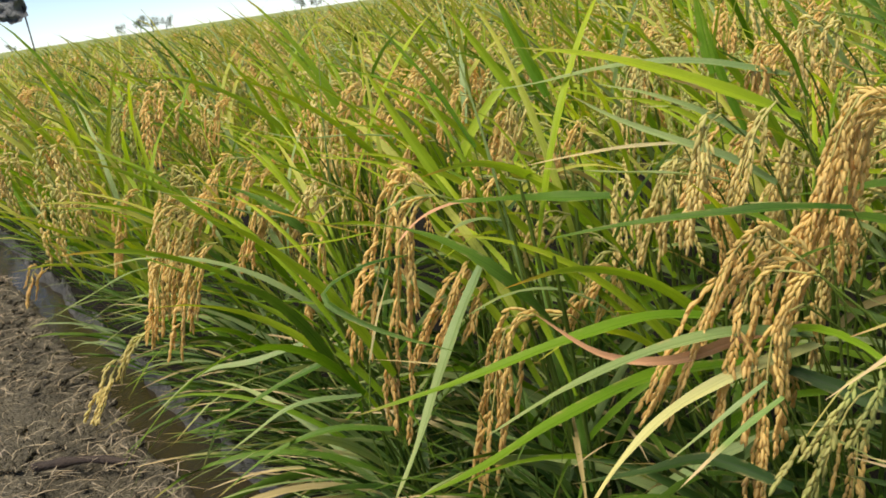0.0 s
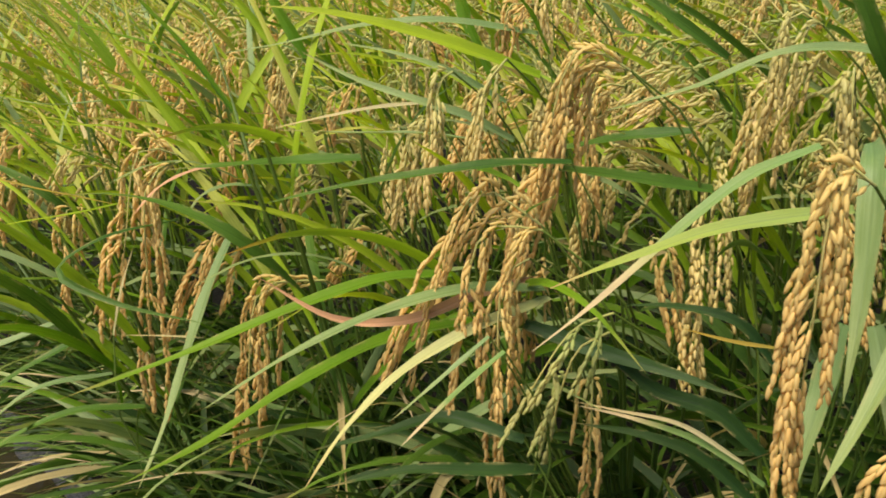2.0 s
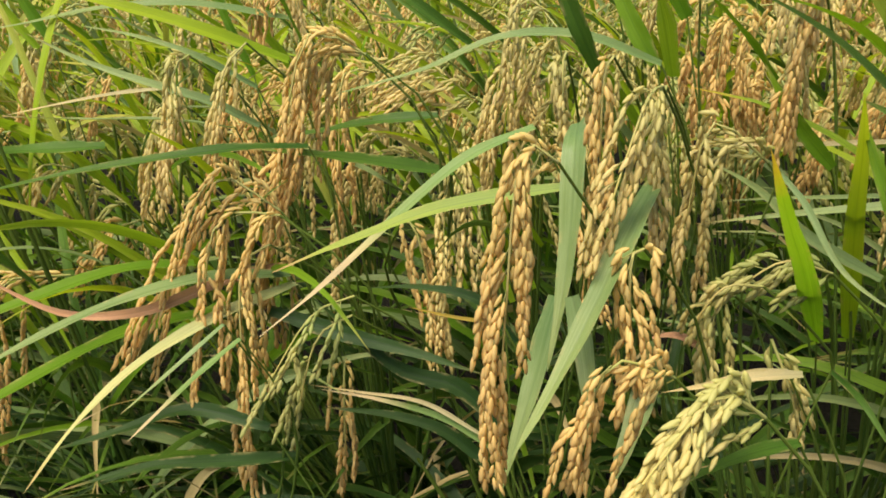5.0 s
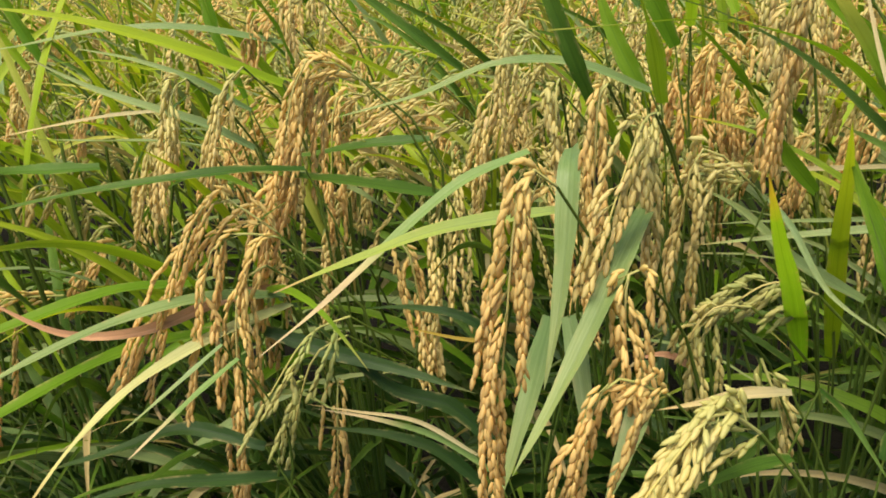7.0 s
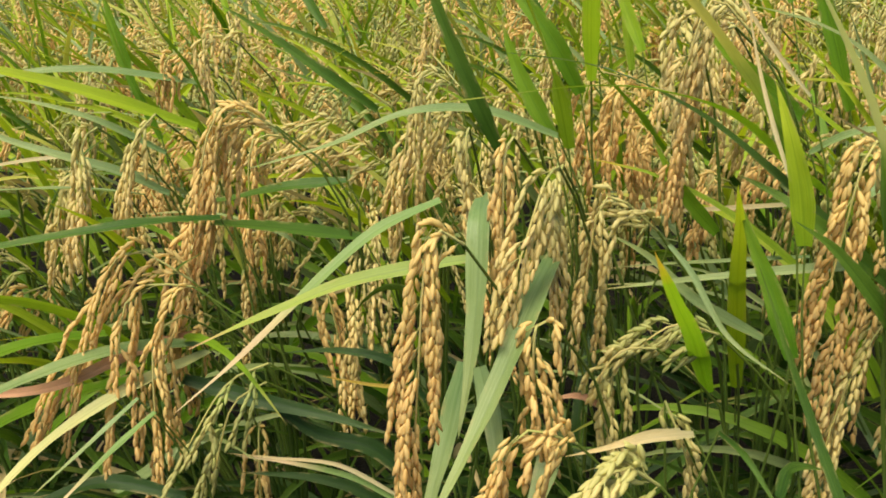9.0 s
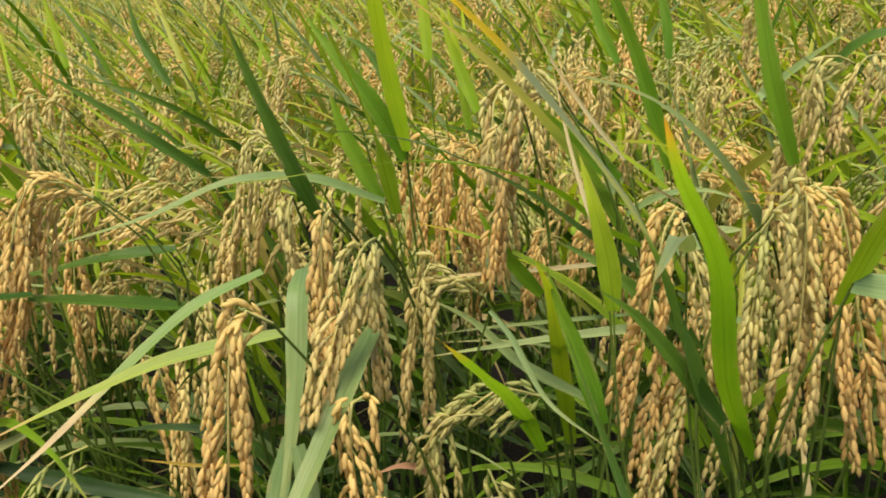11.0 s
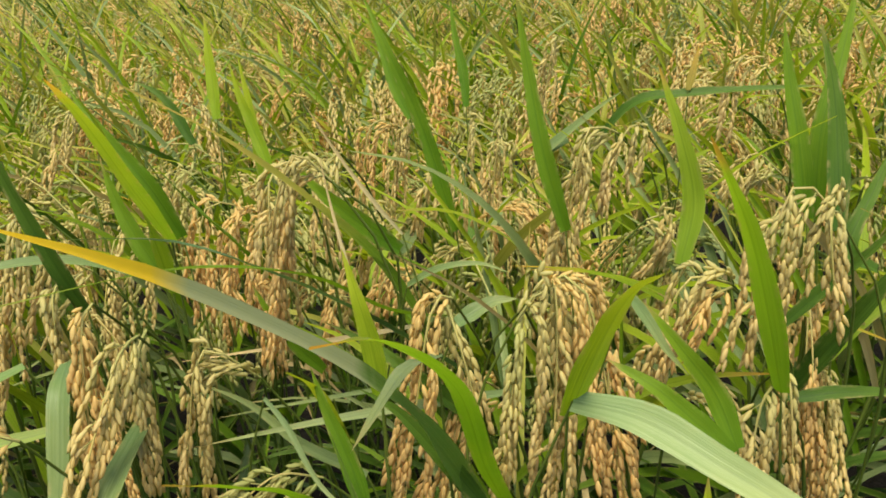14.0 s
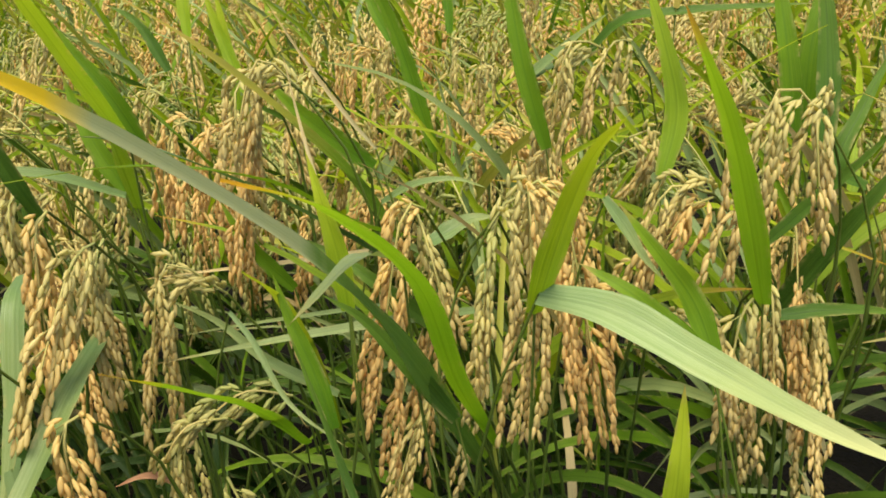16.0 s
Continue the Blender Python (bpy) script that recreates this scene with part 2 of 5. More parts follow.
def canopy_material():
    mat, t = material("far_rice_canopy")
    where = node(t, "ShaderNodeNewGeometry").outputs["Position"]
    a = node(t, "ShaderNodeTexNoise", {"Vector": where, "Scale": 3.0, "Detail": 8.0, "Roughness": 0.75}).outputs[0]
    b = node(t, "ShaderNodeTexNoise", {"Vector": where, "Scale": 0.12, "Detail": 3.0}).outputs[0]
    col = blend(t, spread(t, a, 0.38, 0.62), rgb(0.08, 0.13, 0.02), rgb(0.27, 0.26, 0.08))
    col = blend(t, calc(t, "MULTIPLY", spread(t, b, 0.4, 0.6), 0.5), col, rgb(0.17, 0.22, 0.045))
    bump = node(t, "ShaderNodeBump", {"Strength": 1.0, "Distance": 0.15, "Height": a}).outputs[0]
    face = node(t, "ShaderNodeBsdfPrincipled", {"Base Color": col, "Roughness": 0.8, "Normal": bump})
    node(t, "ShaderNodeOutputMaterial", {0: face.outputs[0]})
    return mat


CANOPY = canopy_material()

# ---------------------------------------------------------------- plan
# The field's edge is a straight line through EDGE; u runs along it, s into the field.
EDGE = np.array((-0.554, 1.78))
ALONG = np.array((-0.542, 0.840))
INTO = np.array((0.840, 0.542))
rng = np.random.default_rng(7)


def plan(u, s):
    return EDGE + u * ALONG + s * INTO


def inland(p):
    return float(np.dot(np.asarray(p)[:2] - EDGE, INTO))


# ---------------------------------------------------------------- mesh tools
class Shape:
    """Collects vertices, faces and (across, along) coordinates for one mesh."""

    def __init__(self):
        self.v, self.f, self.uv, self.n = [], [], [], 0

    def add(self, v, f, uv=None):
        v = np.asarray(v, float)
        self.v.append(v)
        self.uv.append(np.zeros((len(v), 2)) if uv is None else np.asarray(uv, float))
        self.f.extend(tuple(i + self.n for i in q) for q in f)
        self.n += len(v)
        return self

    def mesh(self, name, mat, smooth=True):
        me = bpy.data.meshes.new(name)
        v = np.concatenate(self.v)
        me.from_pydata(v.tolist(), [], self.f)
        uv = np.concatenate(self.uv)
        layer = me.uv_layers.new(name="UVMap")
        index = np.empty(len(me.loops), int)
        me.loops.foreach_get("vertex_index", index)
        layer.data.foreach_set("uv", uv[index].ravel())
        if smooth:
            me.polygons.foreach_set("use_smooth", np.ones(len(me.polygons), bool))
        me.materials.append(mat)
        me.update()
        return me


def part(name, data, parent, label=""):
    ob = new(name, data)
    ob.parent = parent
    if label:
        tagged(ob, label)
    return ob


def unit(v):
    v = np.asarray(v, float)
    return v / max(np.linalg.norm(v), 1e-9)


def spline(points, count):
    """A smooth curve through the points, at even steps of length."""
    p = np.asarray(points, float)
    if len(p) == 2:
        p = np.array((p[0], (p[0] + p[1]) / 2, p[1]))
    chord = np.concatenate(([0], np.cumsum(np.sqrt(np.linalg.norm(np.diff(p, axis=0), axis=1)) + 1e-6)))
    tan = np.gradient(p, chord, axis=0)
    fine = np.linspace(0, chord[-1], 80)
    i = np.clip(np.searchsorted(chord, fine, "right") - 1, 0, len(p) - 2)
    h = (chord[i + 1] - chord[i])[:, None]
    x = (fine - chord[i])[:, None] / h
    c = ((2 * x ** 3 - 3 * x ** 2 + 1) * p[i] + (x ** 3 - 2 * x ** 2 + x) * h * tan[i]
         + (3 * x ** 2 - 2 * x ** 3) * p[i + 1] + (x ** 3 - x ** 2) * h * tan[i + 1])
    run = np.concatenate(([0], np.cumsum(np.linalg.norm(np.diff(c, axis=0), axis=1))))
    at = np.linspace(0, run[-1], count)
    return np.stack([np.interp(at, run, c[:, k]) for k in range(3)], 1)


OUTWARD = np.array((-0.62, -0.40, 0.68))


def blade(shape, points, width, rows=14, lanes=4, facing=None, twist=0.0, cup=0.16, wave=0.03, seed=0.0):
    """A leaf blade along a curve from its foot to its tip, folded along the midrib."""
    c = spline(points, rows + 1)
    tan = np.gradient(c, axis=0)
    tan /= np.linalg.norm(tan, axis=1)[:, None] + 1e-9
    want = unit(OUTWARD if facing is None else facing)
    side = np.cross(tan, want)
    for k in range(len(side)):
        if np.linalg.norm(side[k]) < 0.15 and k:
            side[k] = side[k - 1]
    side /= np.linalg.norm(side, axis=1)[:, None] + 1e-9
    up = np.cross(side, tan)
    v = np.linspace(0, 1, rows + 1)
    turn = twist * v
    s2 = side * np.cos(turn)[:, None] + up * np.sin(turn)[:, None]
    u2 = up * np.cos(turn)[:, None] - side * np.sin(turn)[:, None]
    w = width * np.minimum(1.0, 0.55 + 1.8 * v) * np.clip(1 - v ** 1.75, 0, 1) ** 0.92
    w[-1] = width * 0.012
    a = np.linspace(-0.5, 0.5, lanes + 1)
    ripple = wave * width * np.sin(v * 23 + seed * 9)
    pts = (c[:, None, :] + s2[:, None, :] * (w[:, None] * a)[:, :, None]
           + u2[:, None, :] * ((np.abs(a) * 2 * cup * w[:, None]) + ripple[:, None] * (a * 2))[:, :, None])
    uv = np.stack(np.broadcast_arrays((a + 0.5)[None, :], v[:, None]), 2)
    n = lanes + 1
    faces = [(r * n + k, r * n + k + 1, (r + 1) * n + k + 1, (r + 1) * n + k) for r in range(rows) for k in range(lanes)]
    return shape.add(pts.reshape(-1, 3), faces, uv.reshape(-1, 2))


def tube(shape, points, r0, r1, rows=8, sides=5, nodes=False):
    c = spline(points, rows + 1)
    tan = np.gradient(c, axis=0)
    tan /= np.linalg.norm(tan, axis=1)[:, None] + 1e-9
    ref = np.array((0.31, 0.95, 0.05))
    a = np.cross(tan, ref)
    a /= np.linalg.norm(a, axis=1)[:, None] + 1e-9
    b = np.cross(tan, a)
    v = np.linspace(0, 1, rows + 1)
    r = r0 + (r1 - r0) * v
    if nodes:
        r = r * np.where(np.arange(rows + 1) % 4 == 3, 1.35, 1.0)
    ang = np.arange(sides) * 2 * math.pi / sides
    pts = c[:, None, :] + r[:, None, None] * (a[:, None, :] * np.cos(ang)[:, None] + b[:, None, :] * np.sin(ang)[:, None])
    uv = np.stack(np.broadcast_arrays((0.2 * np.cos(ang) + 0.25)[None, :], v[:, None]), 2)
    faces = [(k * sides + j, k * sides + (j + 1) % sides, (k + 1) * sides + (j + 1) % sides, (k + 1) * sides + j)
             for k in range(rows) for j in range(sides)]
    return shape.add(pts.reshape(-1, 3), faces, uv.reshape(-1, 2))


def grain_shape(sides, rings):
    """One husked grain along +x, from its stalk at 0 to its point at 1 (unit length)."""
    v, f = [(0, 0, 0)], []
    for x, r in rings:
        for k in range(sides):
            a = 2 * math.pi * k / sides
            v.append((x, 0.158 * r * math.cos(a) * (1 + 0.08 * math.cos(2 * a)), 0.132 * r * math.sin(a) + 0.03 * math.sin(math.pi * x)))
    v.append((1, 0, 0.01))
    last, n = len(v) - 1, len(rings)
    for k in range(sides):
        j = (k + 1) % sides
        f.append((0, 1 + j, 1 + k))
        for q in range(n - 1):
            f.append((1 + q * sides + k, 1 + q * sides + j, 1 + (q + 1) * sides + j, 1 + (q + 1) * sides + k))
        f.append((last, 1 + (n - 1) * sides + k, 1 + (n - 1) * sides + j))
    return np.array(v, float), f


GRAIN_FINE = grain_shape(6, ((0.10, 0.55), (0.40, 1.05), (0.78, 0.70)))
GRAIN_MID = grain_shape(5, ((0.14, 0.70), (0.45, 1.05), (0.80, 0.62)))
GRAIN_ROW = grain_shape(4, ((0.25, 1.0), (0.70, 0.9)))
GRAIN_FAR = grain_shape(3, ((0.45, 1.15),))


def grain_frames(grains):
    d = np.array([unit(g[1]) for g in grains])
    ref = np.array([g[2] for g in grains])
    a = np.cross(d, ref)
    a /= np.linalg.norm(a, axis=1)[:, None] + 1e-9
    return np.stack((d, a, np.cross(d, a)), 2)


def add_grains(shape, grains, form):
    gv, gf = form
    rot = grain_frames(grains)
    pos = np.array([g[0] for g in grains])
    size = np.array([g[3] for g in grains])
    v = np.einsum("gij,vj->gvi", rot, gv) * size[:, None, None] + pos[:, None, :]
    n = len(gv)
    down_ear = np.repeat(np.array([g[4] for g in grains]), n)
    shape.add(v.reshape(-1, 3), [tuple(i + k * n for i in q) for k in range(len(grains)) for q in gf], np.stack((np.zeros(len(down_ear)), down_ear), 1))


def panicle_layout(points, girth, branches, pitch=0.0044, size=0.0119, ran=rng):
    """The stalk and the grains of one ear that bows over: branches leave the stalk along its bow and hang beside it as strings."""
    stalk = spline(points, 60)
    length = np.linalg.norm(np.diff(stalk, axis=0), axis=1).sum()
    tan = np.gradient(stalk, axis=0)
    tan /= np.linalg.norm(tan, axis=1)[:, None]
    twigs, grains = [], []
    down = unit(unit(stalk[-1] - stalk[20]) * 0.75 + np.array((0, 0, -0.25)))
    for b in range(branches + 1):
        last = b == branches
        at = 0.62 if last else 0.76 * ((b + 0.8 * ran.random()) / branches) ** 1.35
        k = int(at * 59)
        p, d = stalk[k].copy(), tan[k].copy()
        out = ran.normal(size=3)
        out = unit(out - np.dot(out, d) * d)
        room = girth * 0.66 * math.sqrt(ran.uniform(0.12, 1.0))
        reach = length * (0.38 if last else min(1.04 - at, (0.52 - 0.12 * at) * ran.uniform(0.6, 1.25)))
        steps = max(4 if pitch < 0.01 else 3, int(reach / pitch + 0.5))
        hang = 0.0 if last else ran.uniform(0.3, 0.95)
        curl = unit(ran.normal(size=3)) * 0.14
        line = [p.copy()]
        for j in range(steps):
            x = j / steps
            lead = tan[min(59, k + int(59 * j * pitch / length))]
            sag = hang * min(1.0, 0.30 + 2.2 * x)
            d = unit(lead * (1 - sag) + down * sag + (0 if last else 1) * out * max(0.0, 1.0 - 2.6 * x) * min(1.5, room / max(0.24 * reach, 0.01)) + curl * x + ran.normal(size=3) * 0.06)
            p = p + d * pitch
            line.append(p.copy())
            if j > 0:
                side = unit(np.cross(d, out + 0.5 * ran.normal(size=3))) * (1 if j % 2 else -1)
                grains.append((p + side * 0.13 * size - d * size * 0.35, unit(d + side * ran.uniform(0.0, 0.24)), unit(side + 0.4 * ran.normal(size=3)), size * ran.uniform(0.84, 1.12),
                               min(1.0, 0.75 * at + 0.55 * x)))
        twigs.append(np.array(line))
    return stalk, twigs, grains


def strings(twigs, step, thick, sides):
    """The hanging branches of a distant ear, each one a beaded string of grain."""
    sh = Shape()
    for line in twigs:
        n = max(3, int(np.linalg.norm(np.diff(line, axis=0), axis=1).sum() / step))
        c = spline(line, n + 1)
        tan = np.gradient(c, axis=0)
        a = np.cross(tan, (0.31, 0.95, 0.05))
        a /= np.linalg.norm(a, axis=1)[:, None] + 1e-9
        b = np.cross(tan, a)
        b /= np.linalg.norm(b, axis=1)[:, None] + 1e-9
        odd = np.arange(n + 1) % 2
        r = thick * np.where(odd == 1, 1.0, 0.42)
        r[0], r[-1] = thick * 0.25, thick * 0.12
        c = c + a * (np.where(np.arange(n + 1) % 4 < 2, 0.3, -0.3) * thick)[:, None]
        ang = np.arange(sides) * 2 * math.pi / sides
        pts = c[:, None, :] + r[:, None, None] * (a[:, None, :] * np.cos(ang)[:, None] + b[:, None, :] * np.sin(ang)[:, None])
        f = [(k * sides + j, k * sides + (j + 1) % sides, (k + 1) * sides + (j + 1) % sides, (k + 1) * sides + j) for k in range(n) for j in range(sides)]
        uv = np.stack((np.zeros((n + 1) * sides), np.repeat(np.linspace(0.1, 1, n + 1), sides)), 1)
        sh.add(pts.reshape(-1, 3), f, uv)
    return np.concatenate(sh.v), sh.f, np.concatenate(sh.uv)


def stalk_shape(stalk, twigs, rows=10):
    sh = Shape()
    tube(sh, stalk[::3], 0.0011, 0.0005, rows, 5)
    for line in twigs:
        tube(sh, line[::max(1, len(line) // 5)], 0.0005, 0.0003, 4, 3)
    return sh


# ---------------------------------------------------------------- ground, water
def ground():
    near = np.concatenate((np.linspace(-2.6, -0.25, 90), np.linspace(-0.235, 0.16, 34), np.linspace(0.3, 3.0, 10)))
    s_at = np.concatenate((-np.geomspace(900, 3.0, 14), near, np.geomspace(4, 900, 14)))
    u_at = np.concatenate((-np.geomspace(900, 3.2, 14), np.linspace(-2.4, 4.0, 230), np.geomspace(4.6, 900, 16)))
    v = []
    for u in u_at:
        for s in s_at:
            p = plan(u, s)
            lane = 0.0 if -0.10 < s < 0.03 else 1.0
            fade = 1.0 if abs(u) < 4.5 and -2.8 < s < 0.2 else 0.0
            wobble = 0.035 * noise.noise((u * 2.1, 3.0, 0.4)) + 0.012 * noise.noise((u * 9.0, 1.0, 7.0))
            dip = math.exp(-((s + 0.045 + wobble) / 0.06) ** 4)
            bank = 0.035 * min(1.0, max(0.0, -(s + 0.1) / 0.5)) if s < 0 else 0.0
            z = bank - 0.055 * dip
            q = Vector((p[0], p[1], 0.0))
            rough = noise.fractal(q * 9.0, 0.9, 2.1, 4) * 0.012 + abs(noise.noise(q * 34.0)) * 0.016 + abs(noise.noise(q * 17.0)) * 0.012 + noise.noise(q * 3.1) * 0.012
            v.append((p[0], p[1], z + rough * fade))
    n = len(s_at)
    f = [(i * n + j, i * n + j + 1, (i + 1) * n + j + 1, (i + 1) * n + j) for i in range(len(u_at) - 1) for j in range(n - 1)]
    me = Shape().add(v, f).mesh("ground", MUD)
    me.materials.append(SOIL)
    # faces inside the field take the soil with the plants' shade in its colour
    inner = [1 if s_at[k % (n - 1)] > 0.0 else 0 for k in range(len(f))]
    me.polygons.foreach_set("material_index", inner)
    tagged(new("ground", me), "brown trodden mud with straw beside the paddy", "ground", kind="structure")


def water():
    u_at, s_at = np.linspace(-40, 60, 80), np.linspace(-0.26, 0.14, 6)
    v = [(*plan(u, s), -0.016) for u in u_at for s in s_at]
    f = [(i * 6 + j, i * 6 + j + 1, (i + 1) * 6 + j + 1, (i + 1) * 6 + j) for i in range(79) for j in range(5)]
    tagged(new("water", Shape().add(v, f).mesh("water", WATER)), "shallow brown water in a narrow ditch along the field", "water", kind="structure")


def silt_bank():
    """The crumbly grey rim between the ditch and the rice."""
    u_at = np.concatenate((-np.geomspace(30, 1.25, 90), np.linspace(-1.2, 4.6, 470), np.geomspace(4.65, 40, 90)))
    s_at = np.linspace(-0.012, 0.036, 22)
    v = []
    for u in u_at:
        shift = 0.035 * noise.noise((u * 2.3, 0.2, 5.0)) + 0.022 * noise.noise((u * 8.0, 4.0, 1.0))
        for j, s in enumerate(s_at):
            p = plan(u, s + shift)
            q = Vector((p[0], p[1], 0.3))
            hill = math.sin(math.pi * j / 21) ** 0.6
            lumps = 0.35 + 1.0 * noise.fractal(q * 24.0, 0.8, 2.1, 3) + 1.0 * abs(noise.noise(q * 70.0))
            v.append((p[0], p[1], -0.03 + hill * (0.024 + 0.036 * lumps)))
    f = [(i * 22 + j, i * 22 + j + 1, (i + 1) * 22 + j + 1, (i + 1) * 22 + j) for i in range(len(u_at) - 1) for j in range(21)]
    tagged(new("mud_bank", Shape().add(v, f).mesh("mud_bank", BANK)), "crumbly grey silt rim along the ditch", "bank", kind="structure")


def straw_litter():
    sh = Shape()
    ran = np.random.default_rng(3)
    for _ in range(4200):
        p = plan(ran.uniform(-1.2, 2.4), -0.14 - ran.random() ** 1.3 * 1.6)
        a, ln = ran.uniform(0, 2 * math.pi), ran.uniform(0.015, 0.10)
        d = np.array((math.cos(a), math.sin(a)))
        z = 0.035 + 0.02 * ran.random()
        mid = p + d * ln / 2 + ran.normal(size=2) * 0.006
        blade(sh, ((*p, z), (*mid, z + 0.008 * ran.random()), (*(p + d * ln), z - 0.004)), ran.uniform(0.0010, 0.0034), 4, 2, (0, 0, 1), ran.uniform(-1, 1))
    tagged(new("straw_litter", sh.mesh("straw_litter", LITTER)), "scattered bits of dry straw on the mud", "straw", kind="stuff")


def clods():
    sh = Shape()
    ran = np.random.default_rng(5)
    gv, gf = grain_shape(6, ((0.12, 0.6), (0.4, 1.0), (0.75, 0.8)))
    for _ in range(2600):
        p = plan(ran.uniform(-1.0, 2.6), -0.13 - ran.random() ** 1.2 * 1.5)
        size = 0.005 + 0.020 * ran.random() ** 2.2
        v = (gv - (0.5, 0, 0)) * (1, 4.0, 4.0) * size * (1 + 0.25 * ran.normal(size=gv.shape))
        a = ran.uniform(0, 6.3)
        r = np.array(((math.cos(a), -math.sin(a), 0), (math.sin(a), math.cos(a), 0), (0, 0, 0.8)))
        sh.add(v @ r.T + (*p, 0.028), gf)
    tagged(new("mud_clods", sh.mesh("mud_clods", MUD)), "small lumps of brown mud on the path", "clods", kind="stuff")


ground()
water()
silt_bank()
straw_litter()
clods()


def stick(a, b, r):
    sh = Shape()
    mid = (np.array(a) + np.array(b)) / 2 + (0.01, 0.006, 0.008)
    tube(sh, (a, mid, b), r, r * 0.6, 10, 7, True)
    tagged(new("stick", sh.mesh("stick", WOOD)), "dark wet stick lying on the mud", "stick")


stick((-1.01, 1.823, 0.04), (-0.775, 1.785, 0.04), 0.011)


# ---------------------------------------------------------------- rice: plants that are told apart
class Hill:
    """One rice plant: an Empty at its root and the parts that grow from it."""

    def __init__(self, xy):
        self.root = np.array((xy[0], xy[1], -0.01))
        self.ob = tagged(new("rice_plant"), "ripe rice plant with drooping golden ears and green blades", "rice plant", "rice plants along the field edge")
        self.ob.empty_display_size = 0.05
        self.ob.location = self.root


SPACING = 0.21
hills = {}


def hill_for(p):
    """The plant in the rows of the field whose root suits a part that grows at p."""
    rel = np.asarray(p)[:2] - EDGE
    i = round(float(np.dot(rel, ALONG)) / SPACING)
    k = max(0, round((float(np.dot(rel, INTO)) + 0.10 - 0.09) / SPACING))
    if (i, k) not in hills:
        jig = np.random.default_rng(abs(i * 91 + k * 17 + 5)).normal(size=2) * 0.02
        hills[(i, k)] = Hill(plan(i * SPACING, 0.09 + k * SPACING) + jig)
    return hills[(i, k)]


def culm_to(hill, p, way, r=0.0016):
    """A jointed stem from the plant's root up to p, which it meets in the direction way."""
    sh = Shape()
    top = np.asarray(p) - hill.root
    bend = top - unit(way) * 0.10
    tube(sh, ((0, 0, 0), (bend[0] * 0.45, bend[1] * 0.45, bend[2] * 0.55), tuple(bend), tuple(top)), r * 1.6, r * 0.6, 14, 6, True)
    part("culm", sh.mesh("culm", CULM), hill.ob)


LEAF_LABEL = {"cream": "faded cream-green blade", "straw": "dry straw-coloured blade", "pink": "withered pinkish blade", "yellow": "yellowed blade", "yellow2": "green blade with an amber end",
              "yellowtip": "green blade with a yellow tip", "limetip": "bright green blade with an orange tip", "pinktip": "green blade withered pink at the tip", "strawtip": "blade dried to straw at the end", "pale": "pale green blade", "paletip": "broad pale green blade with a cream tip"}


def leaf_between(look_of, width, *points, facing=None, twist=0.0):
    """A blade from its foot to its tip through the given places."""
    foot = np.array(points[0])
    hill = hill_for(foot)
    sh = Shape()
    run = unit(np.array(points[-1]) - foot)
    if facing is None and np.linalg.norm(np.cross(run, unit(OUTWARD))) < 0.6:
        facing = np.array((0.0, 0.0, 1.0))     # a blade that leans far out lies flat
    blade(sh, [np.array(p) - hill.root for p in points], width, 22, 6, facing, twist, seed=float(foot[0] * 7))
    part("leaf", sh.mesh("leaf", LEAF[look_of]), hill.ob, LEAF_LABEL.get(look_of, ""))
    way = unit(np.array(points[1]) - foot)
    way = unit(way * (0.3, 0.3, 0.2) + np.array((0, 0, 0.8)))
    culm_to(hill, foot, way, 0.0013)


grain_mesh = {}
for key in GRAIN:
    for band in range(5):
        sh = Shape()
        sh.add(*GRAIN_FINE, np.tile((0.0, band / 4), (len(GRAIN_FINE[0]), 1)))
        grain_mesh[(key, band)] = sh.mesh("grain", GRAIN[key])


def panicle_between(ripe, neck, crest, tip, girth, branches):
    """A bowed ear: up to its neck on a stem, over the crest and down to the tip."""
    neck, crest, tip = (np.array(p, float) for p in (neck, crest, tip))
    hill = hill_for(neck + (0.02, 0.02, 0))
    o = hill.root
    mid = crest * 0.55 + tip * 0.45 + unit((crest - neck) * (1, 1, 0)) * 0.006
    points = [neck, crest, mid, tip] if np.linalg.norm(crest - neck) > 0.012 else [crest, mid, tip]
    ran = np.random.default_rng(int(abs(crest[0] * 7919 + crest[2] * 331) * 10))
    stalk, twigs, grains = panicle_layout(points, girth * 1.04, int(branches * 0.9) + 3, ran=ran)
    key = "gold" if ripe > 0.75 else "mixed" if ripe > 0.5 else "turning" if ripe > 0.25 else "green"
    ear = part("panicle", stalk_shape(stalk - o, [w - o for w in twigs]).mesh("panicle", STALK), hill.ob,
               {"gold": "ripe golden ear", "mixed": "ripening yellow ear", "turning": "ear turning from green to gold", "green": "greenish unripe ear"}[key])
    if math.hypot(crest[0] - 0.42, crest[1] - 0.28) < 0.28:
        rot = grain_frames(grains)
        for g, r in zip(grains, rot):
            ob = new("grain", grain_mesh[(key, round(4 * g[4]))])
            ob.parent = ear
            ob.matrix_basis = Matrix.Translation(g[0] - o) @ Matrix(r.tolist()).to_4x4() @ Matrix.Scale(g[3], 4)
    else:
        sh = Shape()
        add_grains(sh, [(g[0] - o, *g[1:]) for g in grains], GRAIN_FINE if inland(crest) < 0.30 else GRAIN_MID)
        tagged(part("grain_mass", sh.mesh("grain_mass", GRAIN[key]), ear), kind="stuff")
    way = unit(crest - neck) if np.linalg.norm(crest - neck) > 0.012 else np.array((0, 0, 1.0))
    culm_to(hill, points[0], unit(way * (1, 1, 0.4) + np.array((0, 0, 1.1))))


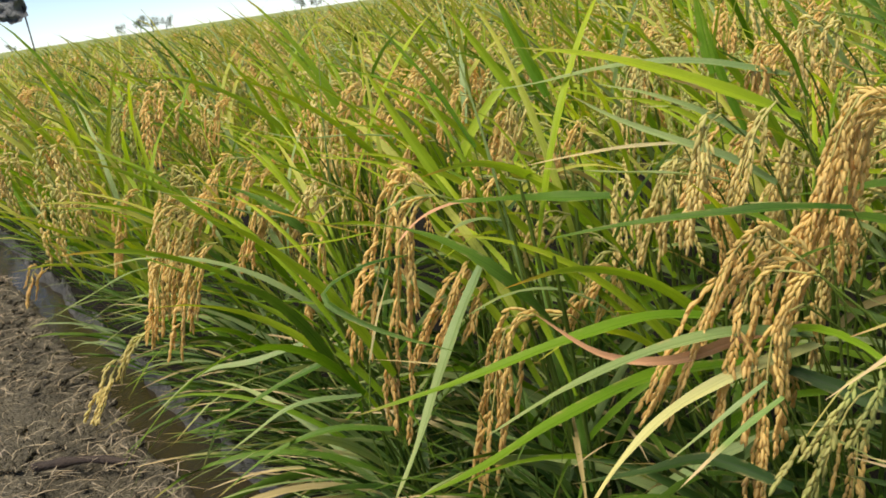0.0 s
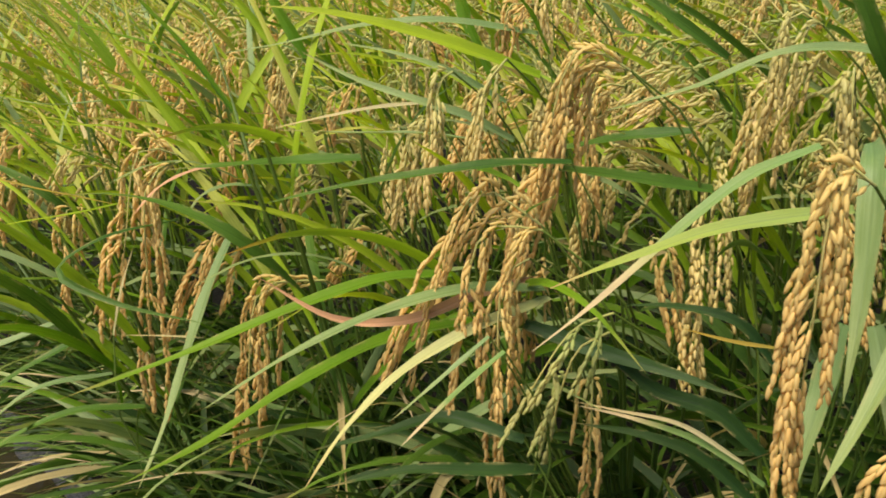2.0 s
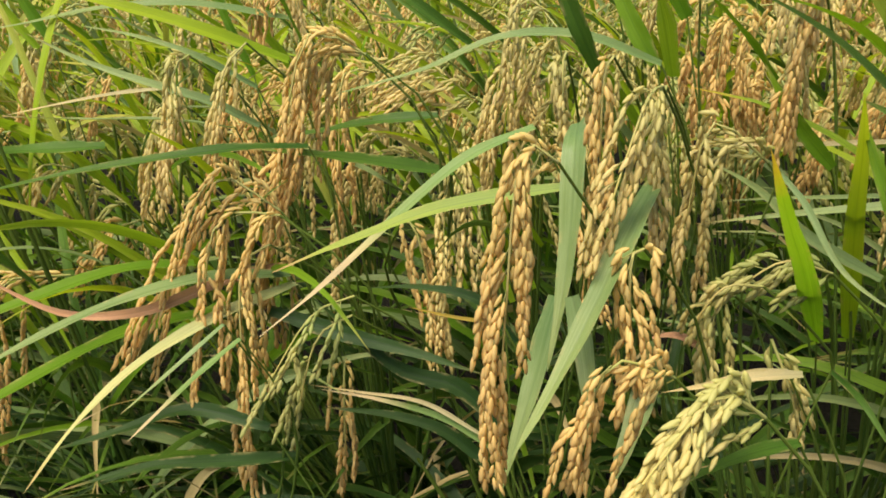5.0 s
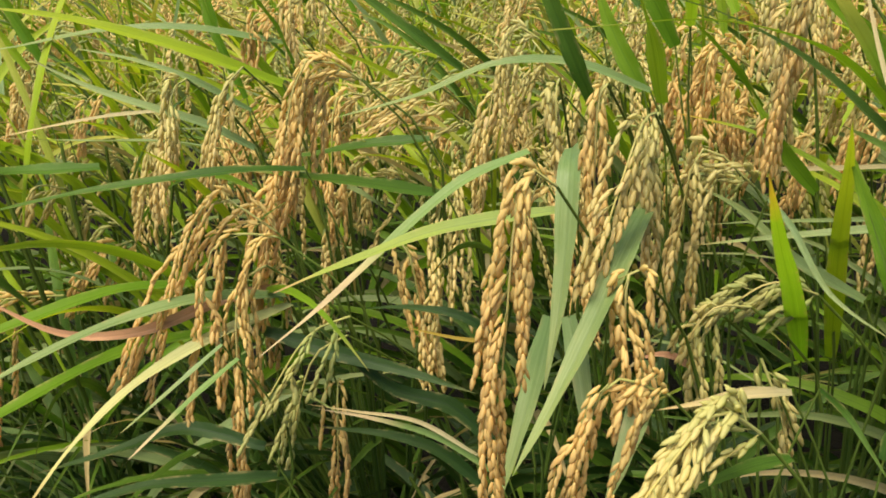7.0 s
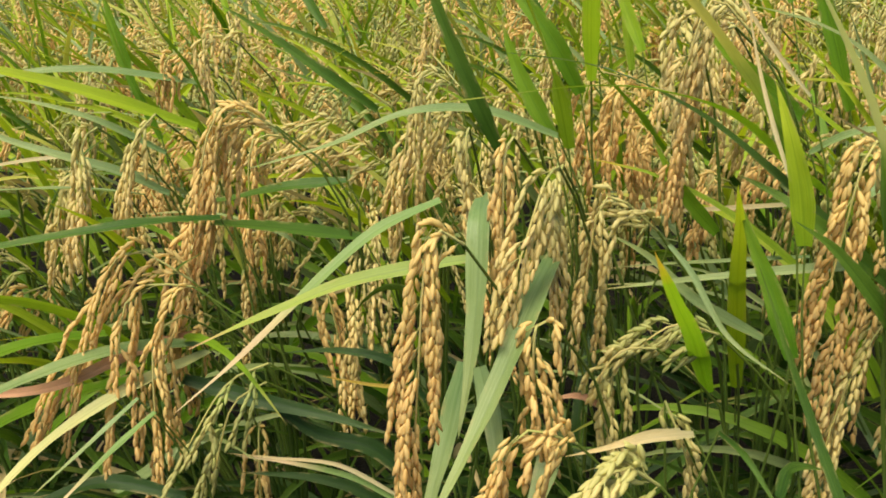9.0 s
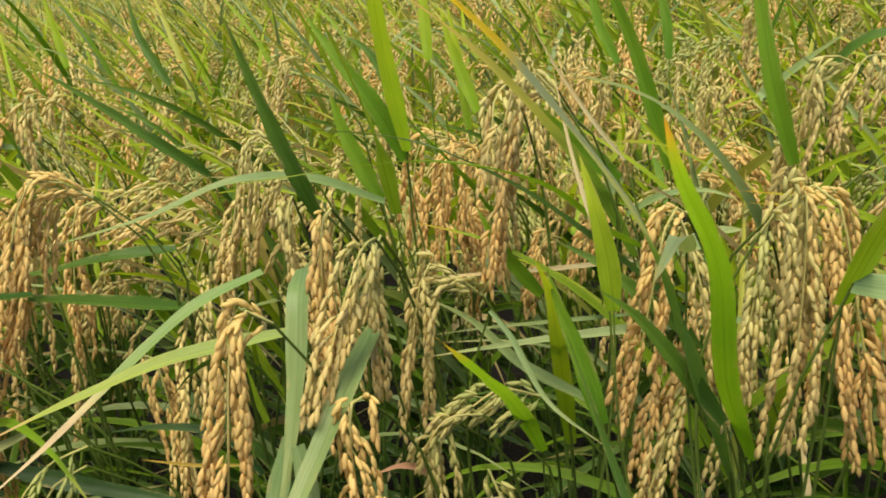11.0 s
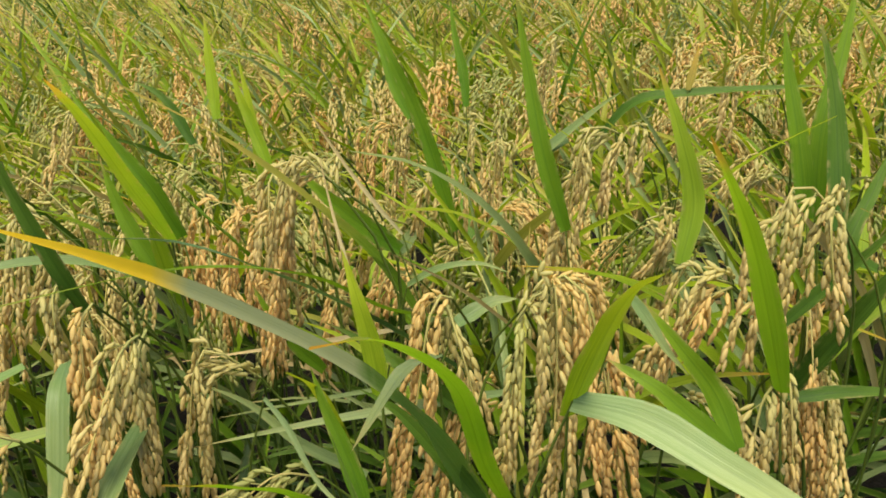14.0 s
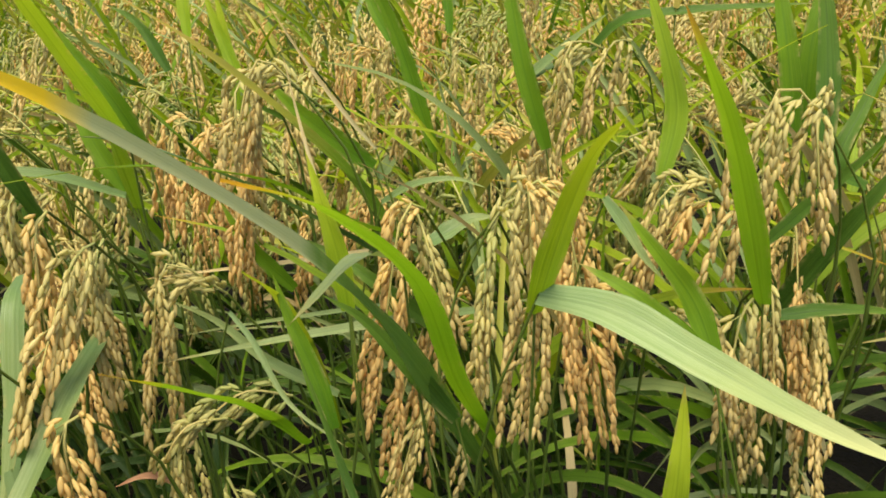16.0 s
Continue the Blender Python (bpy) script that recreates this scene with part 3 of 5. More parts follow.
leaf_between("pale", 0.0210, (0.478, 0.593, 0.702), (0.460, 0.563, 0.694), (0.441, 0.540, 0.641), (0.422, 0.520, 0.601), (0.397, 0.494, 0.567))
leaf_between("pale", 0.0210, (0.503, 0.528, 0.670), (0.460, 0.492, 0.652), (0.414, 0.462, 0.617), (0.374, 0.441, 0.583), (0.338, 0.422, 0.557))
leaf_between("pale", 0.0168, (0.418, 0.494, 0.616), (0.414, 0.472, 0.585), (0.407, 0.455, 0.561), (0.401, 0.447, 0.534))
leaf_between("pale", 0.0210, (0.439, 0.564, 0.585), (0.418, 0.555, 0.539), (0.393, 0.539, 0.502), (0.369, 0.523, 0.466))
leaf_between("pale", 0.0210, (0.462, 0.466, 0.584), (0.451, 0.460, 0.556), (0.429, 0.447, 0.531), (0.404, 0.434, 0.502))
leaf_between("pinktip", 0.0135, (0.455, 0.578, 0.661), (0.414, 0.589, 0.660), (0.363, 0.601, 0.656), (0.321, 0.607, 0.647), (0.283, 0.610, 0.639), (0.246, 0.610, 0.631))
leaf_between("strawtip", 0.0118, (0.456, 0.622, 0.697), (0.406, 0.628, 0.683), (0.366, 0.629, 0.661), (0.320, 0.626, 0.632), (0.275, 0.622, 0.605), (0.230, 0.616, 0.583))
leaf_between("pale", 0.0101, (0.584, 0.653, 0.722), (0.527, 0.672, 0.750), (0.463, 0.686, 0.757), (0.398, 0.702, 0.738), (0.327, 0.712, 0.728))
leaf_between("green", 0.0141, (0.452, 0.838, 0.670), (0.394, 0.858, 0.670), (0.342, 0.854, 0.670), (0.292, 0.850, 0.673))
leaf_between("green", 0.0153, (0.443, 0.780, 0.628), (0.372, 0.791, 0.649), (0.316, 0.794, 0.665), (0.263, 0.795, 0.679))
leaf_between("green", 0.0109, (0.310, 0.757, 0.680), (0.252, 0.747, 0.691), (0.181, 0.751, 0.693), (0.121, 0.760, 0.691), (0.046, 0.762, 0.686))
leaf_between("lime", 0.0162, (0.334, 0.934, 0.728), (0.271, 0.934, 0.761), (0.208, 0.944, 0.790), (0.136, 0.956, 0.816), (0.062, 0.967, 0.833))
leaf_between("pale", 0.0118, (0.373, 1.041, 0.754), (0.254, 1.039, 0.787), (0.170, 1.048, 0.792), (0.086, 1.042, 0.786), (0.024, 1.041, 0.785))
leaf_between("pale", 0.0104, (0.288, 0.876, 0.680), (0.249, 0.878, 0.708), (0.202, 0.880, 0.731), (0.149, 0.897, 0.757), (0.102, 0.914, 0.788))
leaf_between("pale", 0.0080, (0.304, 0.968, 0.701), (0.246, 0.981, 0.742), (0.196, 0.996, 0.765), (0.142, 1.009, 0.782))
leaf_between("straw", 0.0056, (0.223, 0.967, 0.713), (0.169, 0.986, 0.713), (0.114, 0.993, 0.710), (0.051, 0.991, 0.706))
leaf_between("fresh", 0.0167, (0.203, 0.812, 0.580), (0.143, 0.793, 0.594), (0.064, 0.769, 0.591), (-0.038, 0.740, 0.577), (-0.128, 0.714, 0.570))
leaf_between("pale", 0.0159, (0.279, 0.770, 0.567), (0.206, 0.752, 0.586), (0.129, 0.729, 0.588), (0.054, 0.702, 0.577), (-0.013, 0.674, 0.559))
leaf_between("pink", 0.0117, (0.277, 0.791, 0.569), (0.226, 0.770, 0.575), (0.151, 0.746, 0.571), (0.094, 0.747, 0.583), (0.035, 0.757, 0.629), facing=(-0.10, -0.85, 0.50))
leaf_between("fresh", 0.0210, (0.234, 0.820, 0.527), (0.136, 0.779, 0.542), (0.044, 0.731, 0.534), (-0.023, 0.694, 0.520), (-0.097, 0.658, 0.513))
leaf_between("cream", 0.0167, (0.283, 0.768, 0.558), (0.201, 0.742, 0.551), (0.136, 0.715, 0.536), (0.085, 0.676, 0.515), (0.050, 0.638, 0.495))
leaf_between("pale", 0.0210, (0.001, 0.978, 0.607), (-0.028, 0.945, 0.565), (-0.061, 0.907, 0.507), (-0.091, 0.870, 0.452), (-0.123, 0.835, 0.406))
leaf_between("green", 0.0106, (-0.054, 1.002, 0.624), (-0.126, 0.958, 0.628), (-0.166, 0.931, 0.611), (-0.117, 0.904, 0.579), (-0.032, 0.878, 0.550))
leaf_between("straw", 0.0054, (-0.044, 0.930, 0.515), (-0.085, 0.931, 0.525), (-0.128, 0.923, 0.538))
leaf_between("straw", 0.0054, (-0.128, 0.923, 0.538), (-0.115, 0.945, 0.577), (-0.098, 0.977, 0.615))
leaf_between("fresh", 0.0165, (0.012, 1.141, 0.708), (-0.032, 1.162, 0.790), (-0.073, 1.177, 0.849), (-0.117, 1.185, 0.922))
leaf_between("lime", 0.0172, (-0.022, 1.077, 0.668), (-0.054, 1.092, 0.727), (-0.080, 1.104, 0.776), (-0.108, 1.118, 0.831))
leaf_between("lime", 0.0156, (0.084, 1.307, 0.736), (0.046, 1.324, 0.802), (-0.005, 1.345, 0.885))
leaf_between("fresh", 0.0179, (0.109, 1.158, 0.756), (0.084, 1.175, 0.820), (0.059, 1.193, 0.891))
leaf_between("fresh", 0.0210, (0.358, 0.987, 0.740), (0.343, 0.988, 0.783), (0.321, 0.987, 0.821), (0.306, 0.987, 0.862))
leaf_between("fresh", 0.0210, (0.301, 1.115, 0.761), (0.295, 1.129, 0.813), (0.289, 1.143, 0.865))
leaf_between("fresh", 0.0126, (0.313, 1.047, 0.702), (0.292, 1.068, 0.779), (0.278, 1.089, 0.860))
leaf_between("pale", 0.0133, (0.271, 0.933, 0.670), (0.205, 0.916, 0.692), (0.138, 0.907, 0.705), (0.071, 0.888, 0.722))
leaf_between("pink", 0.0119, (0.028, 0.997, 0.674), (-0.021, 0.976, 0.679), (-0.058, 0.952, 0.672), (-0.090, 0.924, 0.649))
leaf_between("pale", 0.0123, (0.037, 1.020, 0.641), (0.000, 1.001, 0.652), (-0.026, 0.988, 0.647), (-0.044, 0.972, 0.628))
leaf_between("green", 0.0178, (0.146, 0.979, 0.664), (0.075, 0.978, 0.672), (0.009, 0.958, 0.683), (-0.044, 0.947, 0.690))
leaf_between("fresh", 0.0172, (-0.025, 1.306, 0.747), (-0.083, 1.313, 0.782), (-0.157, 1.320, 0.815), (-0.231, 1.326, 0.848))
leaf_between("pale", 0.0122, (-0.047, 1.293, 0.701), (-0.136, 1.275, 0.724), (-0.225, 1.254, 0.736), (-0.309, 1.250, 0.771))
leaf_between("fresh", 0.0175, (-0.145, 1.221, 0.642), (-0.196, 1.199, 0.685), (-0.239, 1.186, 0.719), (-0.287, 1.175, 0.760))
leaf_between("yellow", 0.0093, (-0.139, 1.113, 0.627), (-0.212, 1.089, 0.664), (-0.278, 1.075, 0.697), (-0.349, 1.057, 0.718))
leaf_between("lime", 0.0092, (-0.125, 1.114, 0.627), (-0.173, 1.062, 0.635), (-0.222, 1.041, 0.640), (-0.267, 1.009, 0.646))
leaf_between("pale", 0.0152, (-0.215, 1.265, 0.626), (-0.281, 1.245, 0.636), (-0.338, 1.221, 0.669), (-0.422, 1.196, 0.706))
leaf_between("fresh", 0.0158, (-0.336, 1.297, 0.568), (-0.387, 1.262, 0.560), (-0.433, 1.247, 0.588), (-0.492, 1.234, 0.624))
leaf_between("pale", 0.0110, (-0.211, 1.079, 0.512), (-0.289, 1.071, 0.497), (-0.353, 1.068, 0.492), (-0.417, 1.025, 0.457))
leaf_between("green", 0.0117, (-0.164, 1.028, 0.511), (-0.248, 1.018, 0.484), (-0.313, 0.989, 0.464), (-0.370, 0.965, 0.459))
leaf_between("pale", 0.0092, (-0.151, 0.968, 0.479), (-0.223, 0.946, 0.486), (-0.274, 0.928, 0.464), (-0.311, 0.902, 0.450))
leaf_between("green", 0.0105, (-0.113, 0.912, 0.460), (-0.175, 0.894, 0.477), (-0.234, 0.879, 0.468), (-0.297, 0.848, 0.439))
leaf_between("pale", 0.0117, (-0.526, 1.630, 0.486), (-0.600, 1.580, 0.501), (-0.674, 1.519, 0.480), (-0.747, 1.459, 0.459))
leaf_between("fresh", 0.0187, (0.601, 0.690, 0.715), (0.591, 0.704, 0.745), (0.584, 0.719, 0.778), (0.580, 0.734, 0.816))
leaf_between("fresh", 0.0196, (0.679, 0.633, 0.697), (0.646, 0.639, 0.744), (0.620, 0.650, 0.778), (0.596, 0.661, 0.816))
leaf_between("fresh", 0.0140, (0.668, 0.550, 0.643), (0.646, 0.557, 0.673), (0.630, 0.562, 0.701), (0.623, 0.574, 0.727))
leaf_between("fresh", 0.0210, (0.763, 0.557, 0.723), (0.731, 0.568, 0.753), (0.700, 0.580, 0.786), (0.685, 0.595, 0.812))
leaf_between("straw", 0.0061, (0.793, 0.572, 0.639), (0.702, 0.585, 0.649), (0.631, 0.602, 0.657), (0.567, 0.616, 0.664))
leaf_between("pale", 0.0048, (0.737, 0.516, 0.617), (0.659, 0.536, 0.625), (0.604, 0.546, 0.632), (0.565, 0.560, 0.633))
leaf_between("pale", 0.0053, (0.581, 0.500, 0.666), (0.585, 0.481, 0.650), (0.588, 0.444, 0.611), (0.601, 0.397, 0.589))
leaf_between("green", 0.0097, (0.475, 0.346, 0.572), (0.451, 0.344, 0.576), (0.427, 0.342, 0.577), (0.397, 0.340, 0.574))
leaf_between("straw", 0.0073, (0.536, 0.431, 0.559), (0.507, 0.432, 0.564), (0.477, 0.432, 0.565), (0.449, 0.441, 0.563))
leaf_between("green", 0.0052, (0.536, 0.393, 0.577), (0.549, 0.383, 0.560), (0.551, 0.365, 0.544), (0.552, 0.348, 0.529))
# low blades in the deep green that carries the stand's shade in its colour
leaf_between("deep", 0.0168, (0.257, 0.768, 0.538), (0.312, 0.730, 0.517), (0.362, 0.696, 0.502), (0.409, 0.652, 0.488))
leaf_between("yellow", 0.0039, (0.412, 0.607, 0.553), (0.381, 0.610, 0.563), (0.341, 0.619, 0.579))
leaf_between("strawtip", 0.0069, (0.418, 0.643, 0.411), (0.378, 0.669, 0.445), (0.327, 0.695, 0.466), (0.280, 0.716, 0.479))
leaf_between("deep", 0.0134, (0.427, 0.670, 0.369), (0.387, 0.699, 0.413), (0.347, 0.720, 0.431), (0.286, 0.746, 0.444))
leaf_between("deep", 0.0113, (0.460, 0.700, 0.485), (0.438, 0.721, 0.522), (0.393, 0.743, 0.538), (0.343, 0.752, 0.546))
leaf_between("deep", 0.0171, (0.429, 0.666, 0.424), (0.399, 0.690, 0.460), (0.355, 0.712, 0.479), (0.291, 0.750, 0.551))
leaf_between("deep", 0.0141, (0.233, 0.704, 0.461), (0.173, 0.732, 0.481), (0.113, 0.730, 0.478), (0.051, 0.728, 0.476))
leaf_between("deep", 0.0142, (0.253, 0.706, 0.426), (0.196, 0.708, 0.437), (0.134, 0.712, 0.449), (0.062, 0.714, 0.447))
leaf_between("paletip", 0.0195, (0.588, 0.211, 0.758), (0.597, 0.177, 0.757), (0.599, 0.131, 0.747), (0.596, 0.079, 0.740), (0.589, 0.030, 0.740))
leaf_between("fresh", 0.0162, (0.724, 0.202, 0.675), (0.713, 0.219, 0.693), (0.699, 0.242, 0.716), (0.688, 0.271, 0.730))
leaf_between("fresh", 0.0173, (0.743, 0.210, 0.668), (0.741, 0.226, 0.701), (0.724, 0.240, 0.733), (0.714, 0.262, 0.762))
leaf_between("yellowtip", 0.0197, (0.859, 0.332, 0.733), (0.877, 0.334, 0.778), (0.874, 0.345, 0.830), (0.874, 0.367, 0.883))
leaf_between("fresh", 0.0210, (1.031, 0.319, 0.733), (1.033, 0.332, 0.801), (1.041, 0.349, 0.857), (1.049, 0.361, 0.903))
leaf_between("fresh", 0.0210, (1.046, 0.319, 0.730), (1.058, 0.325, 0.803), (1.090, 0.326, 0.872), (1.117, 0.329, 0.937))
leaf_between("green", 0.0210, (1.011, 0.281, 0.734), (1.025, 0.292, 0.788), (1.037, 0.306, 0.846), (1.043, 0.325, 0.904))
leaf_between("green", 0.0210, (0.965, 0.292, 0.598), (0.967, 0.258, 0.654), (0.969, 0.223, 0.709), (0.993, 0.197, 0.763))
leaf_between("fresh", 0.0191, (0.902, 0.485, 0.722), (0.889, 0.499, 0.796), (0.889, 0.515, 0.865), (0.891, 0.531, 0.942))
leaf_between("fresh", 0.0176, (0.886, 0.617, 0.702), (0.866, 0.641, 0.817), (0.846, 0.658, 0.883), (0.840, 0.691, 0.947))
leaf_between("fresh", 0.0182, (0.606, 0.649, 0.756), (0.587, 0.657, 0.801), (0.566, 0.680, 0.844), (0.552, 0.709, 0.884))
leaf_between("lime", 0.0173, (0.620, 0.409, 0.681), (0.618, 0.411, 0.715), (0.613, 0.418, 0.755), (0.613, 0.432, 0.787))
leaf_between("fresh", 0.0151, (0.574, 0.371, 0.627), (0.573, 0.388, 0.666), (0.570, 0.402, 0.694), (0.569, 0.415, 0.722))
leaf_between("pale", 0.0095, (0.753, 0.413, 0.637), (0.693, 0.439, 0.641), (0.621, 0.487, 0.636), (0.540, 0.540, 0.627))
leaf_between("lime", 0.0172, (0.708, 0.212, 0.565), (0.713, 0.212, 0.604), (0.721, 0.216, 0.626), (0.729, 0.221, 0.651))
leaf_between("pale", 0.0104, (0.652, 0.478, 0.580), (0.614, 0.511, 0.611), (0.588, 0.535, 0.646), (0.559, 0.555, 0.668))
leaf_between("green", 0.0144, (0.715, 0.413, 0.625), (0.669, 0.448, 0.678), (0.655, 0.468, 0.695), (0.634, 0.494, 0.712))
leaf_between("green", 0.0143, (0.643, 0.334, 0.619), (0.616, 0.350, 0.666), (0.598, 0.365, 0.696), (0.578, 0.377, 0.715))
leaf_between("green", 0.0134, (1.090, 0.601, 0.762), (1.109, 0.562, 0.807), (1.139, 0.511, 0.816), (1.236, 0.398, 0.820))
leaf_between("pale", 0.0172, (0.986, 0.710, 0.634), (1.012, 0.697, 0.661), (1.034, 0.690, 0.689), (1.044, 0.686, 0.701))
leaf_between("pale", 0.0189, (0.898, 0.725, 0.653), (0.918, 0.718, 0.676), (0.935, 0.708, 0.690))
leaf_between("pale", 0.0149, (1.143, 0.687, 0.745), (1.119, 0.703, 0.733), (1.153, 0.652, 0.784), (1.168, 0.622, 0.808))
leaf_between("pale", 0.0173, (0.770, 0.495, 0.668), (0.787, 0.484, 0.679), (0.799, 0.476, 0.685), (0.814, 0.463, 0.686))
leaf_between("lime", 0.0156, (0.758, 0.847, 0.814), (0.764, 0.859, 0.854), (0.769, 0.869, 0.889), (0.774, 0.879, 0.923))
leaf_between("lime", 0.0164, (0.813, 0.841, 0.750), (0.810, 0.863, 0.793), (0.807, 0.880, 0.829), (0.807, 0.896, 0.866))
leaf_between("fresh", 0.0145, (0.975, 0.785, 0.788), (0.969, 0.806, 0.827), (0.969, 0.822, 0.865), (0.966, 0.841, 0.904))
leaf_between("green", 0.0163, (1.047, 0.261, 0.695), (1.032, 0.280, 0.710), (1.061, 0.276, 0.759), (1.093, 0.268, 0.808))
leaf_between("fresh", 0.0156, (1.164, 0.889, 0.767), (1.172, 0.900, 0.812), (1.176, 0.919, 0.864), (1.183, 0.934, 0.917))
leaf_between("yellow", 0.0096, (1.137, 0.514, 0.819), (1.147, 0.514, 0.842), (1.157, 0.515, 0.864))
leaf_between("green", 0.0133, (0.912, 0.265, 0.621), (0.942, 0.239, 0.624), (0.972, 0.212, 0.622), (0.994, 0.190, 0.616))
panicle_between(1.0, (0.405, 0.477, 0.711), (0.382, 0.468, 0.726), (0.351, 0.480, 0.507), 0.030, 14)
panicle_between(.8, (0.374, 0.780, 0.745), (0.332, 0.782, 0.770), (0.255, 0.792, 0.555), 0.036, 11)
panicle_between(.8, (0.377, 0.790, 0.744), (0.339, 0.796, 0.753), (0.302, 0.803, 0.624), 0.025, 5)
panicle_between(.55, (0.234, 0.855, 0.756), (0.222, 0.847, 0.751), (0.197, 0.849, 0.635), 0.020, 5)
panicle_between(.6, (0.286, 0.861, 0.759), (0.263, 0.841, 0.744), (0.231, 0.843, 0.652), 0.020, 4)
panicle_between(.9, (0.277, 0.751, 0.632), (0.232, 0.767, 0.666), (0.132, 0.764, 0.509), 0.043, 6)
panicle_between(1.0, (0.275, 0.740, 0.631), (0.230, 0.747, 0.638), (0.179, 0.748, 0.479), 0.030, 6)
panicle_between(1.0, (0.263, 0.746, 0.606), (0.241, 0.740, 0.600), (0.213, 0.742, 0.389), 0.024, 7)
panicle_between(.9, (0.167, 1.024, 0.570), (0.127, 1.004, 0.567), (0.084, 1.000, 0.507), 0.036, 6)
panicle_between(.3, (0.155, 1.003, 0.594), (0.126, 1.022, 0.616), (0.110, 1.021, 0.553), 0.018, 3)
panicle_between(.7, (0.543, 0.771, 0.760), (0.517, 0.774, 0.775), (0.477, 0.791, 0.597), 0.031, 7)
panicle_between(.6, (0.583, 0.802, 0.698), (0.540, 0.804, 0.726), (0.484, 0.826, 0.613), 0.065, 8)
panicle_between(.7, (0.502, 0.656, 0.742), (0.489, 0.636, 0.738), (0.488, 0.638, 0.651), 0.020, 7)
panicle_between(.8, (0.491, 0.562, 0.751), (0.480, 0.553, 0.747), (0.472, 0.557, 0.610), 0.018, 8)
panicle_between(.7, (0.502, 0.519, 0.735), (0.483, 0.503, 0.735), (0.423, 0.477, 0.637), 0.022, 8)
panicle_between(.7, (0.515, 0.535, 0.731), (0.504, 0.525, 0.724), (0.499, 0.528, 0.615), 0.015, 6)
panicle_between(.7, (0.605, 0.545, 0.660), (0.563, 0.550, 0.696), (0.540, 0.565, 0.561), 0.037, 8)
panicle_between(.8, (0.456, 0.469, 0.648), (0.445, 0.463, 0.649), (0.446, 0.463, 0.535), 0.025, 8)
panicle_between(.9, (0.449, 0.425, 0.581), (0.409, 0.424, 0.602), (0.381, 0.438, 0.512), 0.030, 8)
panicle_between(.3, (0.438, 0.327, 0.608), (0.414, 0.327, 0.627), (0.330, 0.298, 0.590), 0.032, 20)
panicle_between(.3, (0.559, 0.519, 0.574), (0.542, 0.514, 0.575), (0.538, 0.517, 0.485), 0.036, 12)
panicle_between(.4, (0.567, 0.498, 0.587), (0.537, 0.499, 0.593), (0.516, 0.514, 0.550), 0.024, 2)
panicle_between(.3, (0.537, 0.459, 0.576), (0.536, 0.448, 0.575), (0.551, 0.435, 0.501), 0.023, 4)
panicle_between(.8, (0.739, 0.738, 0.733), (0.676, 0.734, 0.754), (0.658, 0.746, 0.640), 0.052, 9)
panicle_between(.8, (0.731, 0.711, 0.716), (0.691, 0.712, 0.739), (0.681, 0.719, 0.630), 0.046, 9)
panicle_between(.8, (0.728, 0.698, 0.675), (0.701, 0.696, 0.706), (0.706, 0.693, 0.620), 0.036, 8)
panicle_between(.7, (0.684, 0.606, 0.812), (0.658, 0.589, 0.802), (0.660, 0.588, 0.655), 0.026, 8)
panicle_between(.7, (0.791, 0.673, 0.792), (0.760, 0.659, 0.786), (0.759, 0.661, 0.694), 0.025, 7)
panicle_between(.7, (0.903, 0.719, 0.687), (0.851, 0.710, 0.706), (0.823, 0.734, 0.591), 0.044, 8)
panicle_between(.8, (0.869, 0.659, 0.644), (0.825, 0.658, 0.661), (0.814, 0.669, 0.590), 0.042, 8)
panicle_between(1.0, (0.419, 0.929, 0.705), (0.387, 0.920, 0.711), (0.363, 0.925, 0.555), 0.035, 7)
panicle_between(.8, (0.321, 0.787, 0.466), (0.314, 0.767, 0.465), (0.300, 0.769, 0.338), 0.019, 5)
panicle_between(.9, (0.407, 0.840, 0.571), (0.410, 0.816, 0.571), (0.422, 0.812, 0.431), 0.022, 6)
panicle_between(.2, (0.321, 0.709, 0.559), (0.285, 0.700, 0.556), (0.212, 0.690, 0.470), 0.075, 1)
panicle_between(.2, (0.318, 0.714, 0.540), (0.288, 0.706, 0.534), (0.250, 0.712, 0.425), 0.070, 1)
panicle_between(.6, (0.490, 0.930, 0.713), (0.438, 0.926, 0.714), (0.364, 0.943, 0.675), 0.035, 6)
panicle_between(.6, (0.519, 0.901, 0.664), (0.478, 0.904, 0.694), (0.413, 0.922, 0.665), 0.035, 6)
panicle_between(.8, (0.294, 0.793, 0.580), (0.279, 0.790, 0.589), (0.260, 0.793, 0.491), 0.031, 6)
panicle_between(.8, (0.180, 1.366, 0.689), (0.150, 1.353, 0.687), (0.117, 1.353, 0.598), 0.046, 6)
panicle_between(.8, (0.088, 1.404, 0.705), (0.067, 1.390, 0.710), (0.029, 1.386, 0.630), 0.046, 6)
panicle_between(.7, (0.694, 0.350, 0.732), (0.704, 0.328, 0.764), (0.699, 0.333, 0.576), 0.031, 11)
panicle_between(.8, (0.719, 0.350, 0.749), (0.723, 0.323, 0.762), (0.746, 0.292, 0.567), 0.037, 11)
panicle_between(.5, (0.707, 0.355, 0.735), (0.694, 0.348, 0.724), (0.684, 0.357, 0.595), 0.015, 5)
panicle_between(.8, (0.691, 0.411, 0.734), (0.670, 0.404, 0.742), (0.645, 0.424, 0.579), 0.029, 9)
panicle_between(.7, (0.687, 0.413, 0.731), (0.681, 0.399, 0.719), (0.696, 0.385, 0.608), 0.012, 4)
panicle_between(.6, (0.675, 0.526, 0.808), (0.648, 0.532, 0.833), (0.623, 0.547, 0.739), 0.044, 7)
